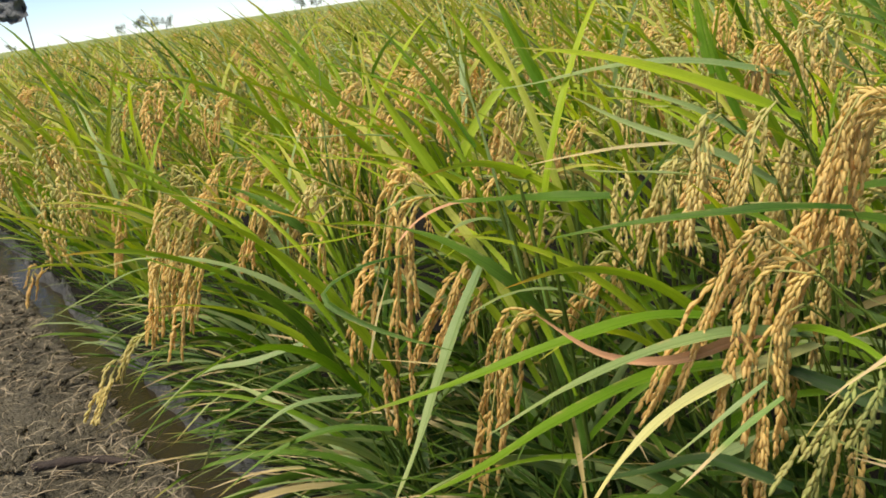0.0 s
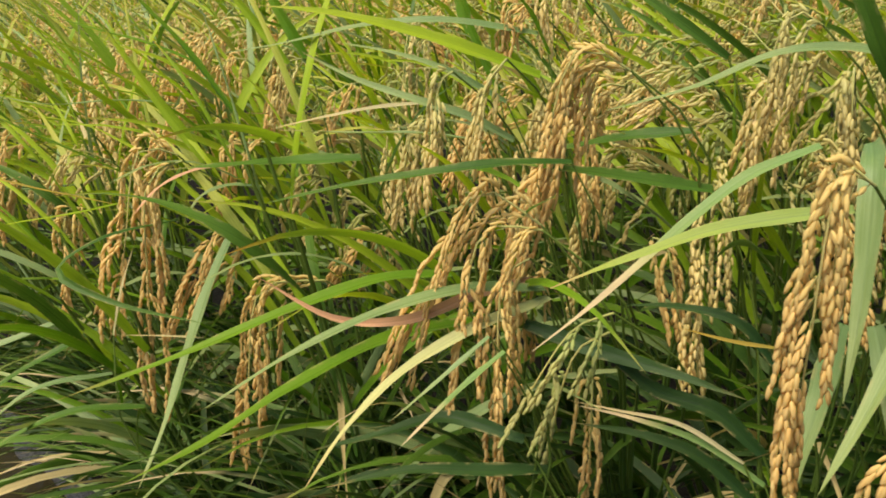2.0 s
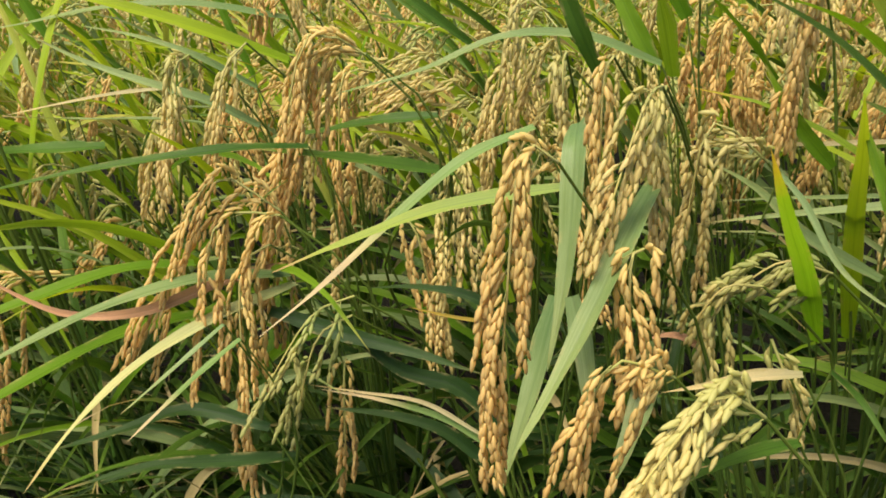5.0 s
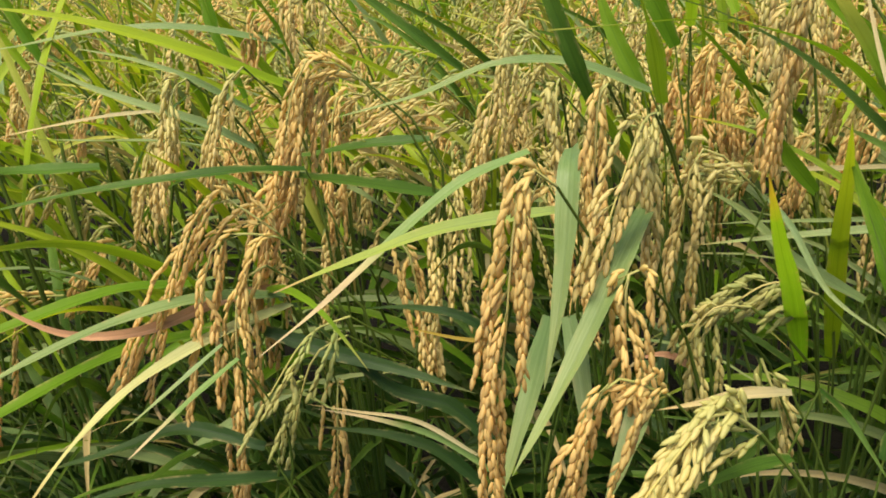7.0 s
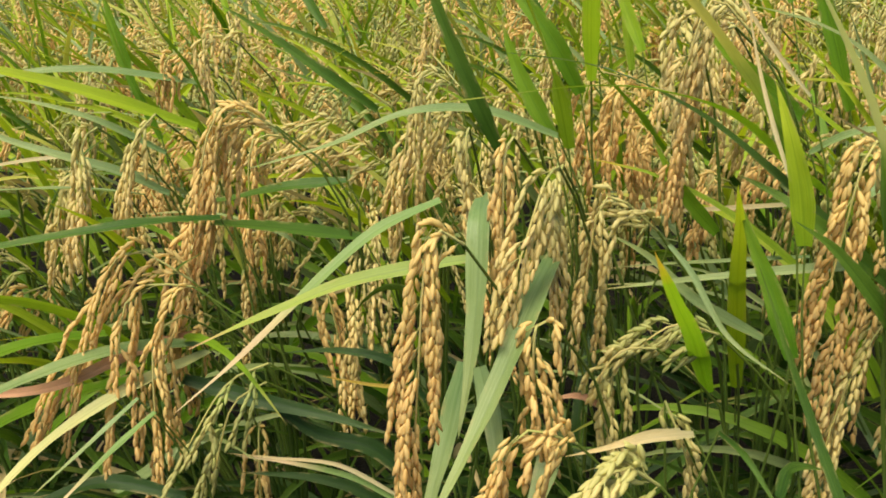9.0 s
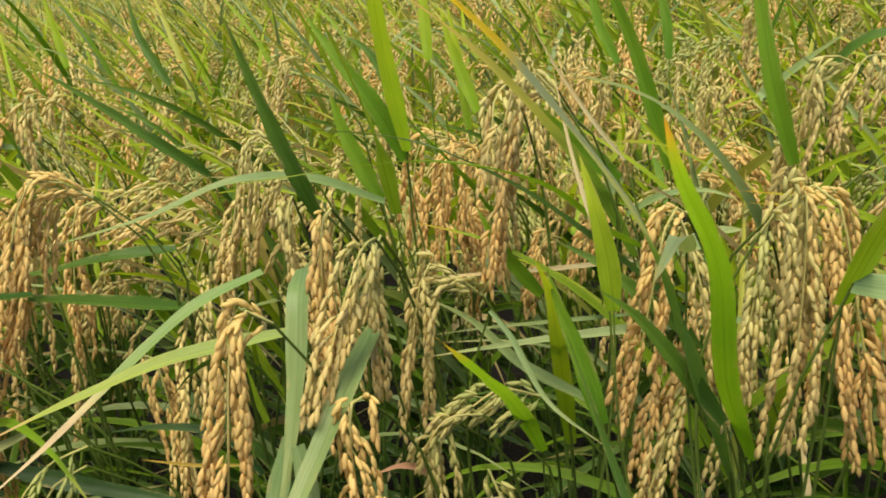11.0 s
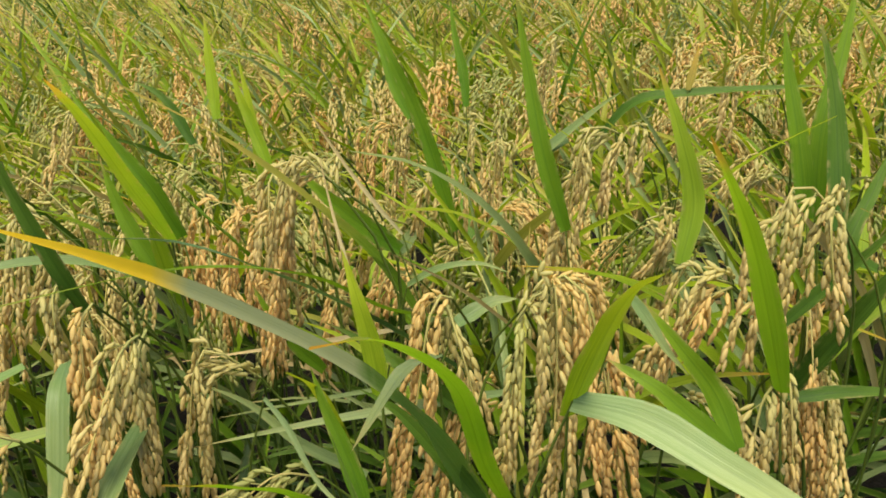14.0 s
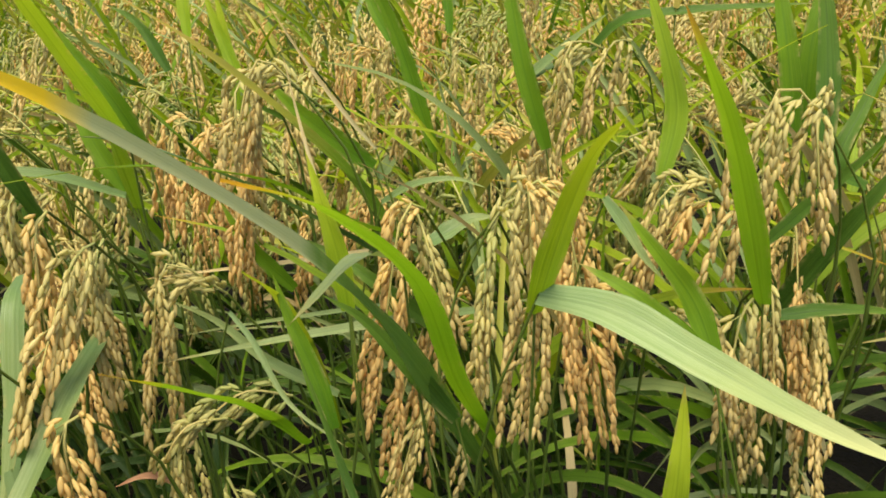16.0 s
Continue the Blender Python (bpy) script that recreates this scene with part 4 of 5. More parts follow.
panicle_between(.9, (0.682, 0.548, 0.808), (0.649, 0.546, 0.801), (0.622, 0.561, 0.650), 0.019, 6)
panicle_between(.7, (0.975, 0.482, 0.802), (0.942, 0.488, 0.812), (0.922, 0.510, 0.662), 0.031, 8)
panicle_between(.6, (1.009, 0.481, 0.805), (0.982, 0.477, 0.804), (0.968, 0.495, 0.722), 0.026, 6)
panicle_between(.7, (0.882, 0.220, 0.783), (0.848, 0.235, 0.814), (0.833, 0.260, 0.679), 0.048, 7)
panicle_between(.6, (0.883, 0.221, 0.787), (0.859, 0.216, 0.793), (0.864, 0.206, 0.706), 0.013, 4)
panicle_between(.7, (0.850, 0.282, 0.731), (0.812, 0.293, 0.743), (0.793, 0.319, 0.652), 0.036, 8)
panicle_between(.8, (0.841, 0.277, 0.732), (0.819, 0.281, 0.729), (0.804, 0.302, 0.676), 0.028, 7)
panicle_between(.6, (0.819, 0.230, 0.676), (0.804, 0.228, 0.672), (0.801, 0.234, 0.586), 0.026, 7)
panicle_between(.6, (0.846, 0.237, 0.681), (0.838, 0.228, 0.678), (0.841, 0.222, 0.581), 0.016, 4)
panicle_between(.8, (1.025, 0.869, 0.762), (0.991, 0.876, 0.774), (0.972, 0.889, 0.662), 0.042, 7)
panicle_between(.6, (1.060, 0.833, 0.750), (1.021, 0.847, 0.767), (1.002, 0.863, 0.645), 0.042, 7)
panicle_between(.6, (1.132, 0.794, 0.742), (1.098, 0.804, 0.761), (1.082, 0.817, 0.620), 0.050, 7)
panicle_between(.9, (0.810, 0.696, 0.631), (0.786, 0.692, 0.639), (0.774, 0.702, 0.552), 0.040, 7)
panicle_between(.6, (1.342, 0.542, 0.819), (1.298, 0.547, 0.837), (1.286, 0.566, 0.734), 0.040, 7)
panicle_between(.5, (1.143, 0.405, 0.741), (1.109, 0.418, 0.767), (1.096, 0.439, 0.716), 0.039, 7)
panicle_between(.7, (0.951, 0.431, 0.731), (0.960, 0.412, 0.738), (0.945, 0.431, 0.679), 0.030, 7)
panicle_between(.6, (1.368, 0.879, 0.840), (1.359, 0.888, 0.845), (1.344, 0.905, 0.732), 0.050, 7)
panicle_between(.7, (0.951, 0.705, 0.717), (0.934, 0.702, 0.740), (0.920, 0.712, 0.663), 0.037, 6)
panicle_between(.5, (0.724, 0.854, 0.758), (0.716, 0.863, 0.765), (0.700, 0.872, 0.711), 0.036, 6)
panicle_between(.7, (0.739, 1.141, 0.805), (0.723, 1.155, 0.806), (0.681, 1.168, 0.701), 0.050, 6)
panicle_between(.8, (0.754, 0.314, 0.672), (0.748, 0.314, 0.691), (0.756, 0.305, 0.594), 0.031, 8)
panicle_between(.2, (0.616, 0.486, 0.590), (0.582, 0.494, 0.604), (0.541, 0.513, 0.574), 0.029, 6)
panicle_between(.7, (1.050, 0.694, 0.732), (1.046, 0.708, 0.758), (1.040, 0.716, 0.634), 0.033, 6)
panicle_between(.9, (-0.046, 1.039, 0.686), (-0.077, 1.012, 0.703), (-0.144, 1.003, 0.505), 0.056, 8)
panicle_between(.9, (-0.039, 1.018, 0.683), (-0.071, 0.995, 0.677), (-0.119, 0.988, 0.423), 0.037, 6)
panicle_between(.9, (0.029, 1.013, 0.579), (-0.002, 1.001, 0.614), (-0.088, 0.992, 0.501), 0.050, 8)
panicle_between(.9, (0.088, 0.945, 0.549), (0.024, 0.924, 0.559), (-0.031, 0.923, 0.361), 0.047, 8)
panicle_between(.9, (0.035, 1.160, 0.660), (0.000, 1.131, 0.672), (-0.016, 1.130, 0.579), 0.048, 7)
panicle_between(.9, (-0.343, 1.484, 0.684), (-0.379, 1.463, 0.689), (-0.441, 1.446, 0.567), 0.053, 6)
panicle_between(.9, (-0.291, 1.430, 0.669), (-0.317, 1.403, 0.687), (-0.356, 1.392, 0.615), 0.051, 6)
panicle_between(.7, (-0.165, 1.274, 0.649), (-0.206, 1.258, 0.674), (-0.263, 1.247, 0.605), 0.046, 6)
panicle_between(.9, (-0.196, 1.209, 0.606), (-0.209, 1.180, 0.615), (-0.241, 1.172, 0.473), 0.033, 5)
panicle_between(.9, (-0.361, 1.274, 0.603), (-0.382, 1.253, 0.604), (-0.436, 1.233, 0.455), 0.031, 5)
panicle_between(.9, (-0.447, 1.364, 0.564), (-0.465, 1.343, 0.565), (-0.507, 1.328, 0.440), 0.034, 5)
panicle_between(.4, (-0.496, 1.364, 0.457), (-0.549, 1.337, 0.442), (-0.616, 1.306, 0.338), 0.039, 5)
panicle_between(.9, (-1.078, 2.302, 0.363), (-1.112, 2.280, 0.367), (-1.153, 2.256, 0.282), 0.051, 4)
panicle_between(.9, (-0.606, 1.715, 0.616), (-0.630, 1.683, 0.616), (-0.672, 1.668, 0.474), 0.046, 5)
panicle_between(.8, (-0.264, 1.248, 0.645), (-0.286, 1.229, 0.652), (-0.323, 1.218, 0.573), 0.045, 6)
panicle_between(.7, (0.235, 0.968, 0.689), (0.208, 0.950, 0.702), (0.171, 0.955, 0.590), 0.035, 7)
panicle_between(.7, (0.415, 1.045, 0.793), (0.379, 1.029, 0.814), (0.371, 1.031, 0.734), 0.048, 8)
panicle_between(.9, (0.366, 1.062, 0.787), (0.334, 1.041, 0.790), (0.324, 1.044, 0.739), 0.043, 7)
panicle_between(.7, (0.106, 1.329, 0.738), (0.080, 1.307, 0.736), (0.054, 1.309, 0.652), 0.047, 7)
panicle_between(.8, (-0.160, 1.715, 0.743), (-0.189, 1.693, 0.744), (-0.228, 1.687, 0.663), 0.061, 7)
panicle_between(.8, (-0.039, 1.293, 0.700), (-0.070, 1.272, 0.703), (-0.111, 1.267, 0.635), 0.046, 7)
panicle_between(.6, (0.107, 1.022, 0.639), (0.082, 1.013, 0.648), (0.050, 1.014, 0.590), 0.037, 6)
panicle_between(.9, (0.018, 1.511, 0.730), (-0.009, 1.511, 0.734), (-0.038, 1.510, 0.656), 0.054, 6)
panicle_between(.9, (-0.105, 1.554, 0.715), (-0.142, 1.554, 0.720), (-0.174, 1.550, 0.639), 0.056, 7)
panicle_between(.9, (-1.110, 2.623, 0.781), (-1.189, 2.621, 0.785), (-1.236, 2.600, 0.692), 0.094, 7)
panicle_between(.9, (-0.693, 2.216, 0.752), (-0.744, 2.217, 0.766), (-0.786, 2.205, 0.686), 0.079, 7)
panicle_between(.9, (-0.465, 2.011, 0.731), (-0.507, 2.011, 0.736), (-0.541, 2.000, 0.645), 0.072, 7)
leaf_between("limetip", 0.0180, (0.670, 0.561, 0.491), (0.570, 0.459, 0.606), (0.479, 0.366, 0.693), (0.410, 0.292, 0.757))
leaf_between("yellow2", 0.0215, (0.715, 0.390, 0.530), (0.582, 0.314, 0.703), (0.482, 0.239, 0.801), (0.376, 0.180, 0.885), (0.334, 0.158, 0.912), (0.300, 0.140, 0.932), facing=(-0.41, -0.59, 0.70))
leaf_between("limetip", 0.0170, (0.715, 0.370, 0.550), (0.648, 0.335, 0.640), (0.564, 0.269, 0.754), (0.470, 0.205, 0.829), (0.395, 0.140, 0.870))
leaf_between("pale", 0.0130, (0.600, 0.325, 0.745), (0.575, 0.302, 0.757), (0.510, 0.245, 0.790), (0.440, 0.190, 0.800))
leaf_between("lime", 0.0150, (0.600, 0.225, 0.740), (0.557, 0.168, 0.813), (0.532, 0.135, 0.848), (0.505, 0.100, 0.872))
leaf_between("limetip", 0.0200, (0.823, 0.225, 0.672), (0.777, 0.212, 0.743), (0.711, 0.191, 0.820), (0.638, 0.171, 0.886))
leaf_between("lime", 0.0201, (0.588, 0.643, 0.712), (0.573, 0.635, 0.769), (0.556, 0.644, 0.835), (0.528, 0.649, 0.902))
leaf_between("green", 0.0131, (0.508, 0.880, 0.726), (0.468, 0.881, 0.761), (0.421, 0.901, 0.805), (0.371, 0.922, 0.847))
leaf_between("green", 0.0157, (0.502, 0.604, 0.732), (0.487, 0.601, 0.766), (0.469, 0.606, 0.819), (0.450, 0.619, 0.892))
leaf_between("lime", 0.0192, (0.547, 1.676, 0.789), (0.544, 1.698, 0.845), (0.536, 1.729, 0.921))
leaf_between("green", 0.0180, (0.657, 1.475, 0.759), (0.634, 1.515, 0.831), (0.629, 1.546, 0.911))
leaf_between("lime", 0.0145, (0.821, 0.872, 0.725), (0.828, 0.892, 0.795), (0.831, 0.918, 0.872))
leaf_between("green", 0.0172, (0.856, 1.102, 0.742), (0.837, 1.136, 0.805), (0.809, 1.162, 0.830))
leaf_between("blue", 0.0160, (0.830, 0.530, 0.580), (0.684, 0.500, 0.697), (0.588, 0.479, 0.765), (0.521, 0.486, 0.803), (0.440, 0.480, 0.825))
leaf_between("fresh", 0.0140, (0.860, 0.600, 0.620), (0.700, 0.500, 0.700), (0.600, 0.460, 0.765), (0.500, 0.440, 0.800), (0.380, 0.430, 0.810))
leaf_between("lime", 0.0170, (0.710, 0.570, 0.480), (0.634, 0.487, 0.620), (0.575, 0.420, 0.700), (0.518, 0.360, 0.752))
leaf_between("yellow3", 0.0165, (0.820, 0.600, 0.630), (0.740, 0.560, 0.720), (0.652, 0.520, 0.796), (0.570, 0.490, 0.860), (0.485, 0.460, 0.912))
leaf_between("yellowtip", 0.0125, (0.548, 0.545, 0.785), (0.479, 0.438, 0.854), (0.422, 0.344, 0.909), (0.377, 0.256, 0.939))
leaf_between("straw", 0.0042, (0.748, 0.533, 0.746), (0.732, 0.547, 0.774), (0.711, 0.566, 0.818), (0.687, 0.578, 0.868))
leaf_between("straw", 0.0036, (0.640, 0.445, 0.717), (0.642, 0.465, 0.754), (0.644, 0.483, 0.796), (0.643, 0.494, 0.843))
leaf_between("green", 0.0130, (0.942, 0.293, 0.664), (0.958, 0.266, 0.699), (0.969, 0.239, 0.731), (0.980, 0.210, 0.770))
leaf_between("pale", 0.0080, (0.753, 0.537, 0.698), (0.766, 0.507, 0.717), (0.785, 0.478, 0.722), (0.794, 0.452, 0.717))
leaf_between("pale", 0.0090, (0.733, 0.287, 0.756), (0.736, 0.273, 0.739), (0.738, 0.258, 0.720), (0.741, 0.245, 0.708))
leaf_between("green", 0.0075, (0.563, 0.296, 0.523), (0.563, 0.324, 0.568), (0.565, 0.355, 0.617), (0.562, 0.390, 0.689))
leaf_between("straw", 0.0080, (0.534, 0.415, 0.565), (0.512, 0.420, 0.568), (0.487, 0.429, 0.566), (0.462, 0.437, 0.563))
leaf_between("pink", 0.0070, (0.534, 0.523, 0.536), (0.521, 0.526, 0.547), (0.508, 0.529, 0.551), (0.490, 0.533, 0.549))
leaf_between("straw", 0.0045, (0.404, 0.650, 0.431), (0.361, 0.673, 0.464), (0.310, 0.684, 0.483), (0.269, 0.689, 0.499))
leaf_between("pale", 0.0060, (0.211, 0.686, 0.569), (0.181, 0.675, 0.555), (0.151, 0.663, 0.542), (0.121, 0.650, 0.530))
leaf_between("strawtip", 0.0075, (0.221, 0.679, 0.557), (0.187, 0.664, 0.544), (0.153, 0.646, 0.530), (0.122, 0.627, 0.518))
leaf_between("green", 0.0100, (0.561, 0.364, 0.535), (0.569, 0.364, 0.553), (0.574, 0.355, 0.558), (0.577, 0.345, 0.560))
# ---------------------------------------------------------------- rice: the rest of the field
SWAY = np.array((-0.95, -0.12, 0.0))


def heading(ran):
    a = ran.uniform(0, 2 * math.pi)
    return unit(np.array((math.cos(a), math.sin(a), 0)) + SWAY * 0.9)


def wild_leaf(ran, foot, length, rise, droop):
    """Places along a blade that leaves its stem at a slant and bows over more and more towards the tip."""
    d = heading(ran)
    tilt = math.radians(30 + 48 * rise)
    bow = math.radians(20 + 75 * droop)
    p = np.array(foot, float)
    places = [p]
    for k in range(5):
        a = tilt - bow * ((k + 0.5) / 5) ** 1.4
        p = p + (d * math.cos(a) + np.array((0, 0, math.sin(a)))) * length / 5
        places.append(p)
    return places


def outer_leaf(ran, foot, length):
    """A narrow blade that leans out over the ditch, nearly straight."""
    d = unit(np.array((-INTO[0], -INTO[1], 0)) * 0.9 + unit(ran.normal(size=3) * (1, 1, 0)) * 0.8 + SWAY * 0.3)
    tilt = math.radians(ran.uniform(20, 65))
    bow = math.radians(ran.uniform(20, 60))
    p = np.array(foot, float)
    places = [p]
    for k in range(4):
        a = tilt - bow * ((k + 0.5) / 4) ** 1.3
        p = p + (d * math.cos(a) + np.array((0, 0, math.sin(a)))) * length / 4
        places.append(p)
    return places


def tiller(ran, reach=0.10, tall=0.95):
    """The stem's top and the ear's places for one shoot of a plant."""
    d = heading(ran)
    top = d * reach * ran.uniform(0.4, 1.2) + (0, 0, tall * ran.uniform(0.60, 0.70))
    crest = top + d * ran.uniform(0.04, 0.075) + (0, 0, ran.uniform(0.03, 0.06))
    tip = crest + d * ran.uniform(0.04, 0.09) + (0, 0, -ran.uniform(0.12, 0.19))
    return top, crest, crest * 0.55 + tip * 0.45 + d * 0.022 + (0, 0, 0.016), tip


# height of the foot on the stem, length, rise and droop of each blade of a shoot
BLADES = ((0.86, 0.31, 0.78, 0.4), (0.75, 0.34, 0.75, 0.6), (0.55, 0.34, 0.6, 0.8), (0.42, 0.36, 0.55, 0.8), (0.28, 0.36, 0.5, 0.7), (0.16, 0.38, 0.55, 0.6))


def build_template(seed, low, edge=False, eared=True):
    ran = np.random.default_rng(seed)
    plant = tagged(new("rice_plant"), "ripe rice plant with drooping golden ears and green blades", "rice plant", "rice plants of the field")
    plant.empty_display_size = 0.05
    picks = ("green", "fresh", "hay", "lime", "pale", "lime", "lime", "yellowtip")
    shoots = 9 if low else 6
    for k in range(shoots):
        top, crest, mid, tip = tiller(ran)
        if low:
            top = top * (1, 1, 0.62)
        sh = Shape()
        tube(sh, ((0, 0, 0), top * (0.3, 0.3, 0.5), top), 0.0030, 0.0016, 8, 5, True)
        part("culm", sh.mesh("culm", CULM), plant)
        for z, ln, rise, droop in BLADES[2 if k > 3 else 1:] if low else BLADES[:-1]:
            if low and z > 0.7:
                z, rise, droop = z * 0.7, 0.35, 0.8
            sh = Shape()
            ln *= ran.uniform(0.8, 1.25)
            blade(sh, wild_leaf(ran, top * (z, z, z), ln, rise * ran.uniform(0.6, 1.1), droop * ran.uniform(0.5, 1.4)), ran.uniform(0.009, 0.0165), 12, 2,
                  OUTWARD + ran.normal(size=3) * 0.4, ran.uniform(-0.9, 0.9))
            # bright kinds on top, darker ones lower: shade inside the plant painted by colour
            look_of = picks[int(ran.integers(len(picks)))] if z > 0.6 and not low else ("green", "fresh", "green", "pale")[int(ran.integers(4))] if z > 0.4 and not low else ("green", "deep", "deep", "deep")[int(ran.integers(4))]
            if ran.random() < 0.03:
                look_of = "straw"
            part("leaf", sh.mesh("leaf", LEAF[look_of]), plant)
        for _ in range(8 if edge else 0):
            sh = Shape()
            blade(sh, outer_leaf(ran, top * ran.uniform(0.06, 0.55), ran.uniform(0.18, 0.36)), ran.uniform(0.005, 0.010), 8, 2, OUTWARD + ran.normal(size=3) * 0.3, ran.uniform(-0.6, 0.6))
            # deep green mixed in paints shade among the outer blades
            part("leaf", sh.mesh("leaf", LEAF[("green", "deep", "green", "pale", "strawtip")[int(ran.integers(5))]]), plant)
        if not low and k < 4 and eared:
            stalk, twigs, grains = panicle_layout([top, crest, mid, tip], ran.uniform(0.024, 0.040), 9, 0.0054, 0.0124, ran)
            ear = part("panicle", stalk_shape(stalk, twigs, 8).mesh("panicle", STALK), plant)
            sh = Shape()
            add_grains(sh, grains, GRAIN_ROW)
            tagged(part("grain_mass", sh.mesh("grain_mass", GRAIN[("gold", "gold", "mixed", "mixed", "mixed" if edge else "green")[int(ran.integers(5))]]), ear), kind="stuff")
    return plant


def build_tuft(seed):
    """The low leafy shoots that fill the gaps between the plants near the ground."""
    ran = np.random.default_rng(seed)
    plant = tagged(new("rice_plant"), "low leafy rice shoots with shade-darkened green blades", "rice plant", "low rice shoots between the plants")
    plant.empty_display_size = 0.05
    for k in range(16):
        a = ran.uniform(0, 2 * math.pi)
        foot = np.array((math.cos(a) * 0.03, math.sin(a) * 0.03, ran.uniform(0.0, 0.16)))
        sh = Shape()
        blade(sh, wild_leaf(ran, foot, ran.uniform(0.30, 0.48), ran.uniform(0.45, 1.05), ran.uniform(0.3, 1.2)), ran.uniform(0.010, 0.019), 12, 4, OUTWARD + ran.normal(size=3) * 0.5, ran.uniform(-0.9, 0.9))
        # mostly deep green, so the shade near the ground is in the colour
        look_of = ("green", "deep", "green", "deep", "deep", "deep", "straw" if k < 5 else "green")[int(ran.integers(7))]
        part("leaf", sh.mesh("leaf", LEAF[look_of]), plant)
    return plant


tufts = [build_tuft(400 + k) for k in range(6)]
full_plants = [build_template(100 + k, False) for k in range(7)]
low_plants = [build_template(200 + k, True) for k in range(5)]
edge_plants = [build_template(300 + k, False, True) for k in range(4)]
leafy_plants = [build_template(500 + k, False, True, False) for k in range(4)]
STAND = np.array((0.15, -0.04))
ran = np.random.default_rng(11)
used = set()


def in_view(p, wide=0.0):
    d = p - STAND
    a = math.degrees(math.atan2(d[0], d[1]))
    return -32 - wide < a < 73 + wide


def put(pool, p, ran, tip_out=0.0):
    kind = int(ran.integers(len(pool)))
    over = Matrix.Rotation(-radians(tip_out), 4, (*ALONG, 0.0))
    m = Matrix.Translation((p[0], p[1], -0.01)) @ over @ pose(0, 0, 0, ran.uniform(-4, 4), ran.uniform(-4, 4), ran.uniform(-45, 45)) @ Matrix.Scale(ran.uniform(0.92, 1.08), 4)
    first = pool[kind]
    if kind + 100 * id(pool) not in used:
        used.add(kind + 100 * id(pool))
        first.matrix_basis = m
        return
    made = copy_thing(first, pose(0, 0, 0))
    made.matrix_basis = m


NEAR_END = 1.85
for i in range(-14, 22):
    for k in range(0, 14):
        p = plan(i * SPACING, 0.09 + k * SPACING) + ran.normal(size=2) * 0.03
        far = float(np.linalg.norm(p - STAND))
        if far > NEAR_END or far < 0.45 or not in_view(p, 12.0):
            continue
        aside = math.degrees(math.atan2(p[0] - STAND[0], p[1] - STAND[1])) > 50
        if far < (0.86 if aside else 1.0):
            put(low_plants, p, ran, (6, 3, 0)[min(k, 2)])
        elif k < 2:
            put(leafy_plants if far < 1.6 else edge_plants, p, ran, (5, 2)[k])
        else:
            put(full_plants, p, ran)


for i in range(-9, 22):
    for k in range(0, 8):
        p = plan((i + 0.5) * SPACING * 0.8, 0.14 + k * SPACING * 0.8) + ran.normal(size=2) * 0.03
        far = float(np.linalg.norm(p - STAND))
        if 0.48 < far < (2.0 if k < 2 else 1.3) and in_view(p, 14.0):
            put(tufts, p, ran)


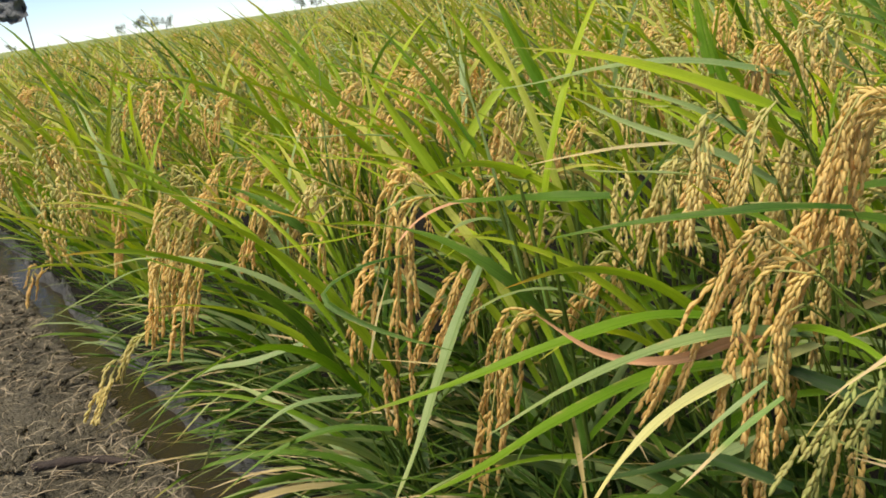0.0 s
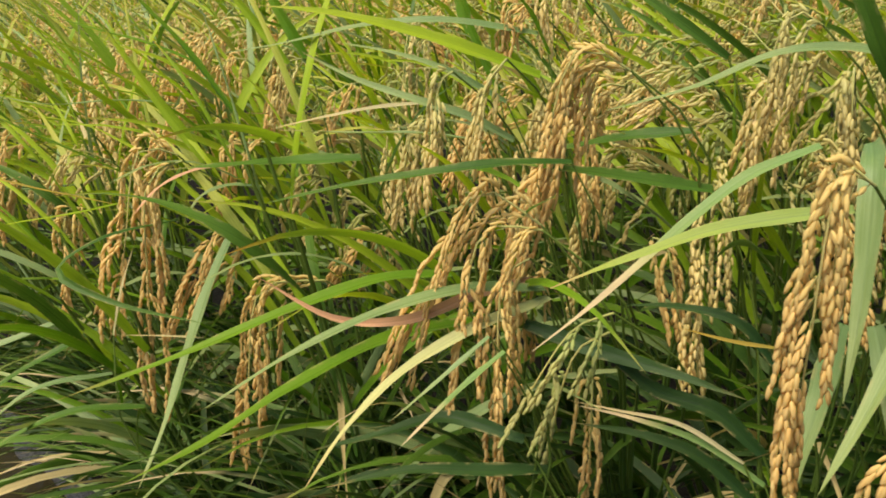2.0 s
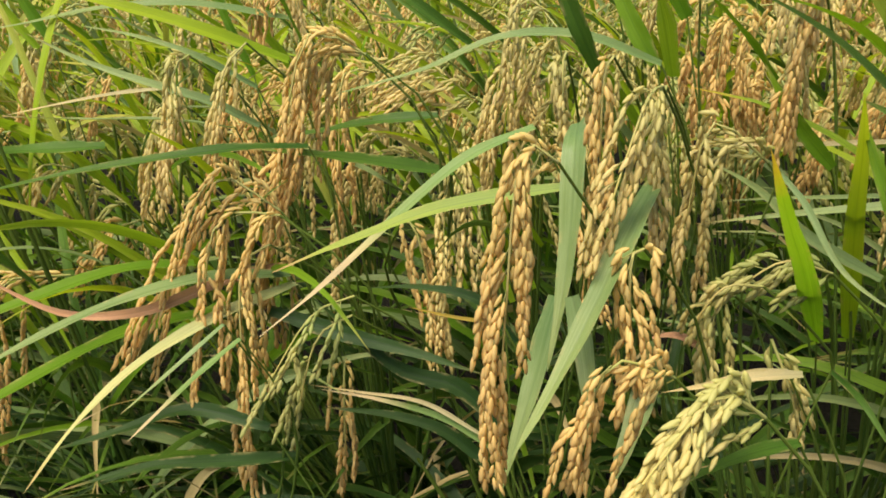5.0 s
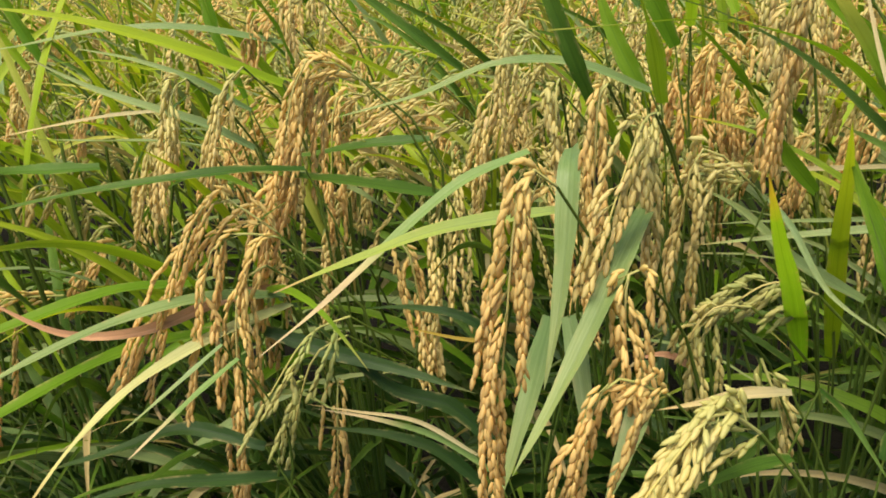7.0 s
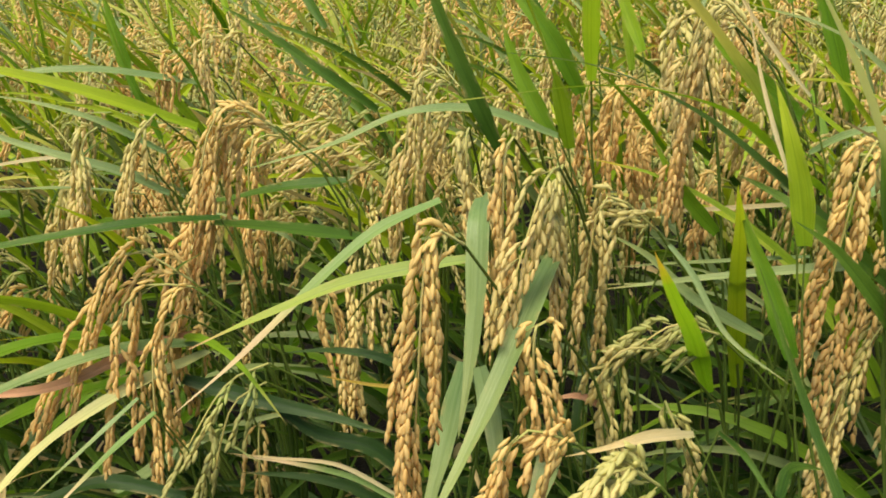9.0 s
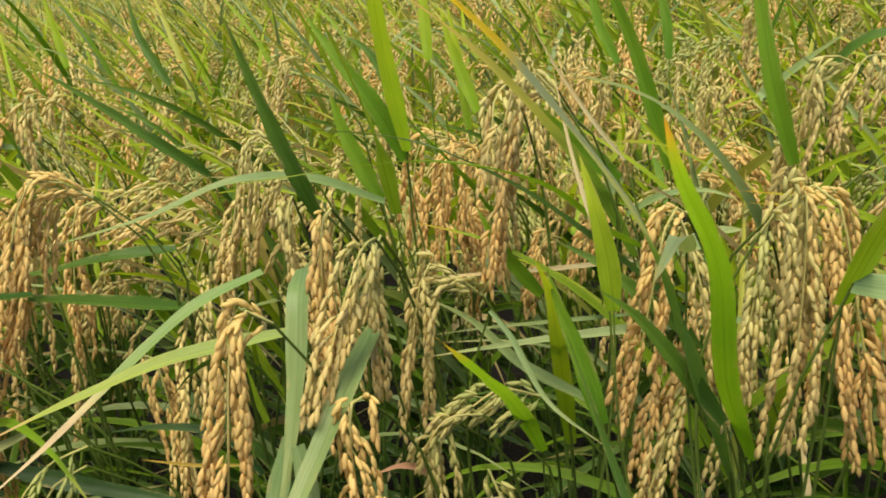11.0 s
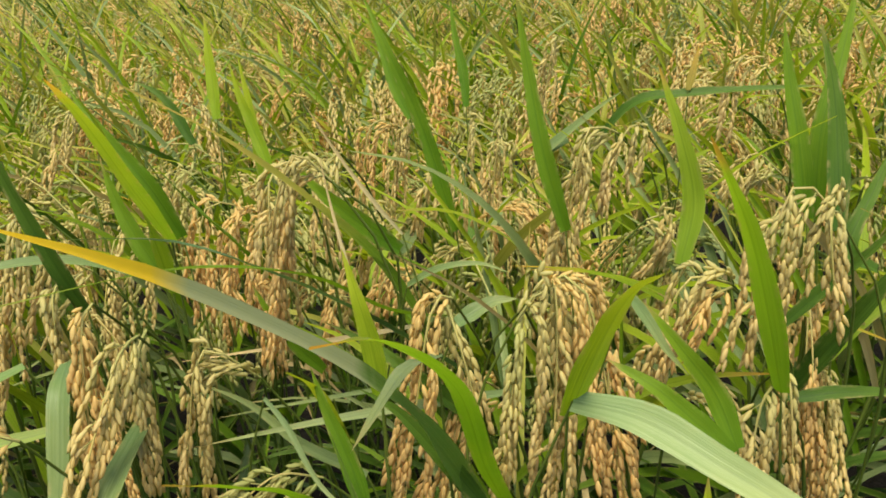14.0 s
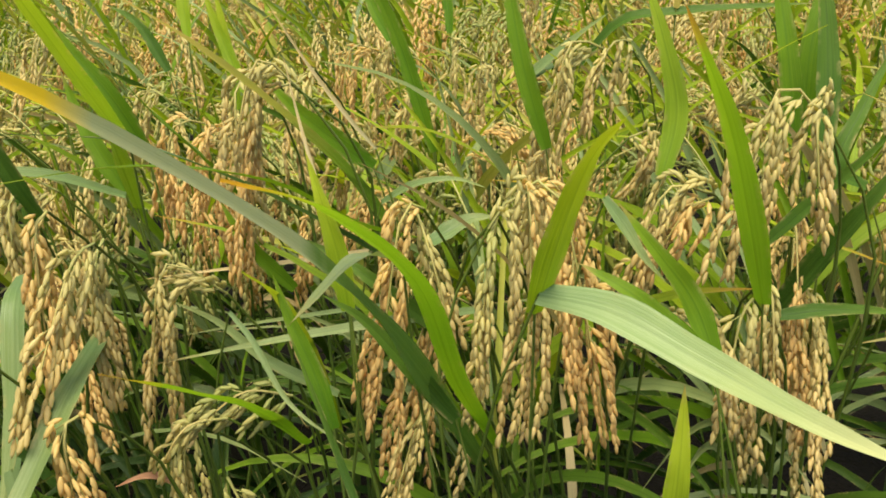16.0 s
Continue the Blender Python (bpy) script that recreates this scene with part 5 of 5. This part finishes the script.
def far_rice(name, lo, hi, spacing, shoots, twigs_of, grains_of, leaf_rows, blades, label, seen=True):
    """Plants too far off to be told apart, in a band of the field."""
    ran = np.random.default_rng(int(lo * 100))
    leaves = {key: Shape() for key in ("green", "fresh", "lime", "pale", "yellowtip", "hay")}
    ears = {"gold": Shape(), "mixed": Shape(), "green": Shape()}
    riper = ("gold", "gold", "mixed", "mixed", "green")
    reach = int(hi / spacing) + 1
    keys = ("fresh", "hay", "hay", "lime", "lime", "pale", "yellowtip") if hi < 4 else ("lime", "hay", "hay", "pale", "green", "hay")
    layouts = []
    for _ in range(12):
        top, crest, mid, tip = tiller(ran, 0.10, 1.03)
        _, twigs, grains = panicle_layout([top, crest, mid, tip], 0.036, twigs_of, grains_of[0], grains_of[1], ran)
        if hi < 7 and seen:
            sh = Shape()
            add_grains(sh, grains, GRAIN_ROW if hi < 4 else GRAIN_FAR)
            layouts.append((top, (np.concatenate(sh.v), sh.f, np.concatenate(sh.uv))))
        else:
            layouts.append((top, strings(twigs, *grains_of[2:])))
    for i in range(int((-1.9 - hi) / spacing), int((hi - 1.9) / spacing) + 1):
        for k in range(0, reach + 3):
            p = plan(i * spacing, 0.09 + k * spacing) + ran.normal(size=2) * spacing * 0.2
            far = float(np.linalg.norm(p - STAND))
            if not lo <= far < hi or in_view(p, 0.0 if seen or far > NEAR_END else 14.0) != seen:
                continue
            base = np.array((p[0], p[1], 0.0))
            scale = ran.uniform(0.92, 1.08)
            for _ in range(shoots):
                top, grains = layouts[int(ran.integers(len(layouts)))]
                turn = ran.uniform(-0.9, 0.9)
                out = (0.24, 0.08, 0.0)[min(k, 2)]
                over = np.array(((1, 0, -INTO[0] * out), (0, 1, -INTO[1] * out), (0, 0, 1 - 0.25 * out)))
                r = over @ np.array(((math.cos(turn), -math.sin(turn), 0), (math.sin(turn), math.cos(turn), 0), (0, 0, 1))) * scale
                if ran.random() < 0.58:
                    ears[riper[int(ran.integers(5))]].add(grains[0] @ r.T + base, grains[1], grains[2])
                for _ in range(4 if k < 2 and far < 6 else 0):
                    blade(leaves[("green", "green", "green", "pale")[int(ran.integers(4))]], outer_leaf(ran, r @ (top * ran.uniform(0.06, 0.5)) + base, ran.uniform(0.14, 0.27)),
                          ran.uniform(0.005, 0.010), 4, 2, OUTWARD + ran.normal(size=3) * 0.3, 0.0)
                for b in range(blades):
                    z = (0.82, 0.66, 0.5, 0.72, 0.6)[b % 5]
                    ln = ran.uniform(0.24, 0.46)
                    if b == 0 and ran.random() < 0.6:
                        pts = wild_leaf(ran, r @ (top * 0.9) + base, ran.uniform(0.24, 0.40), ran.uniform(0.65, 1.05), ran.uniform(0.1, 0.6))
                    else:
                        pts = wild_leaf(ran, r @ (top * z) + base, ln * (1.15 if k == 0 else 1.0), ran.uniform(0.6, 1.05) if z > 0.7 else 0.6, ran.uniform(0.1, 0.9))
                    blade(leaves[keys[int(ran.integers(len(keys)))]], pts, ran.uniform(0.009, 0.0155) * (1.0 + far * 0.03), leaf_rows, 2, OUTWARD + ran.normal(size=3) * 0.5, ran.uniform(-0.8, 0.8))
    for key, sh in leaves.items():
        if not sh.n:
            continue
        tagged(new("rice_blades", sh.mesh(name, LEAF[key])), label, "rice field", kind="stuff")
    for key, sh in ears.items():
        tagged(new("rice_ears", sh.mesh(name, GRAIN[key])), "golden rice ears in the dense field", "rice field", kind="stuff")


far_rice("rice_middle", NEAR_END, 3.2, 0.21, 5, 9, (0.0085, 0.0165), 6, 5, "green rice blades in the dense field")
far_rice("rice_behind", 3.2, 6.0, 0.265, 5, 8, (0.0135, 0.026), 4, 5, "green rice blades in the dense field")
far_rice("rice_beyond", 6.0, 12.0, 0.40, 4, 6, (0.012, 0.02, 0.025, 0.0075, 3), 3, 4, "green rice blades in the dense field")
far_rice("rice_distant", 12.0, 34.0, 0.95, 4, 5, (0.012, 0.02, 0.05, 0.013, 3), 3, 3, "distant rice blades")

far_rice("rice_aside", 0.8, 5.0, 0.23, 3, 5, (0.012, 0.02, 0.03, 0.007, 3), 3, 4, "green rice blades in the dense field", False)
far_rice("rice_far_aside", 5.0, 16.0, 0.50, 4, 4, (0.012, 0.02, 0.05, 0.010, 3), 3, 3, "green rice blades in the dense field", False)


def far_canopy():
    """The closed top of the field from a few metres off to the skyline."""
    u_at = np.concatenate((-np.geomspace(260, 0.4, 80), np.geomspace(0.4, 420, 90)))
    s_at = np.concatenate(((0.15, 0.35, 0.6), np.geomspace(0.8, 420, 110)))
    v, keep = [], []
    for u in u_at:
        for s in s_at:
            p = plan(u, s)
            far = float(np.linalg.norm(p - STAND))
            z = 0.44 + 0.06 * min(1, (far - 7.5) / 6) + 0.12 * min(1, far / 40) + 0.10 * noise.fractal(Vector((p[0] * 1.7, p[1] * 1.7, 0)), 0.8, 2.0, 3)
            v.append((p[0], p[1], z))
            keep.append(far > 7.5)
    n = len(s_at)
    f = [(i * n + j, i * n + j + 1, (i + 1) * n + j + 1, (i + 1) * n + j) for i in range(len(u_at) - 1) for j in range(n - 1)]
    f = [q for q in f if all(keep[c] for c in q)]
    tagged(new("rice_canopy", Shape().add(v, f).mesh("rice_canopy", CANOPY)), "yellow-green top of the rice field to the skyline", "rice field", kind="stuff")


far_canopy()


# ---------------------------------------------------------------- far things
def tree(x, y, height, seed):
    ran = np.random.default_rng(seed)
    thing = tagged(new("tree"), "small distant haze-grey green tree on the skyline", "tree", "trees on the skyline")
    thing.location = (x, y, 0)
    sh = Shape()
    tube(sh, ((0, 0, 0), (0.05 * height, 0, height * 0.35), (0.02 * height, 0.03 * height, height * 0.75)), 0.03 * height, 0.012 * height, 8, 7)
    crown = Shape()
    for _ in range(9):
        a, h = ran.uniform(0, 6.28), ran.uniform(0.35, 0.75) * height
        d = np.array((math.cos(a), math.sin(a), 0.55))
        end = np.array((0.02 * height, 0.02 * height, h)) + d * height * ran.uniform(0.18, 0.36)
        tube(sh, ((0.02 * height, 0.02 * height, h), tuple(end)), 0.012 * height, 0.004 * height, 4, 5)
        for _ in range(60):
            c = end + ran.normal(size=3) * height * 0.075
            w = unit(ran.normal(size=3))
            blade(crown, (c, c + w * height * 0.03, c + w * height * 0.06), height * 0.035, 2, 2, ran.normal(size=3))
    part("trunk", sh.mesh("trunk", BARK), thing)
    part("crown", crown.mesh("crown", TREE_LEAF), thing)


def scarer(foot, top, corner_a, corner_b):
    """A leaning pole with a dark sheet tied to its head, to keep birds away."""
    thing = tagged(new("bird_scarer"), "leaning pole with a dark plastic sheet above the rice", "bird scarer")
    foot = np.array(foot)
    thing.location = foot
    sh = Shape()
    tube(sh, ((0, 0, 0), tuple((np.array(top) - foot) * 0.5), tuple(np.array(top) - foot)), 0.010, 0.006, 8, 7, True)
    part("pole", sh.mesh("pole", WOOD), thing)
    sheet = Shape()
    a, b = np.array(corner_a) - foot, np.array(corner_b) - foot
    v = []
    for i in range(11):
        for j in range(9):
            x, z = i / 10, j / 8
            p = a + (b - a) * (x, x, z) + np.array((0, 0, -0.05 * math.sin(3 * x)))
            q = Vector((x * 4, z * 4, 2.0))
            v.append(p + np.array((0.0, 0.12 * noise.noise(q), 0.05 * noise.noise(q * 1.7))))
    sheet.add(v, [(i * 9 + j, i * 9 + j + 1, (i + 1) * 9 + j + 1, (i + 1) * 9 + j) for i in range(10) for j in range(8)])
    part("sheet", sheet.mesh("sheet", CLOTH), thing, "dark crumpled plastic sheet")


scarer((-3.90, 9.15, 0.0), (-4.025, 9.324, 1.41), (-4.36, 9.33, 1.47), (-3.96, 9.27, 1.20))
tree(-55.2, 163.9, 2.6, 1)
tree(-52.0, 164.2, 3.6, 2)
tree(-49.8, 163.8, 3.2, 3)
tree(-47.6, 164.4, 2.9, 4)
tree(-24.4, 165.1, 2.8, 5)
tree(-21.8, 165.3, 3.0, 6)
tree(-74.0, 163.0, 2.0, 7)
tree(-78.0, 165.0, 1.8, 8)
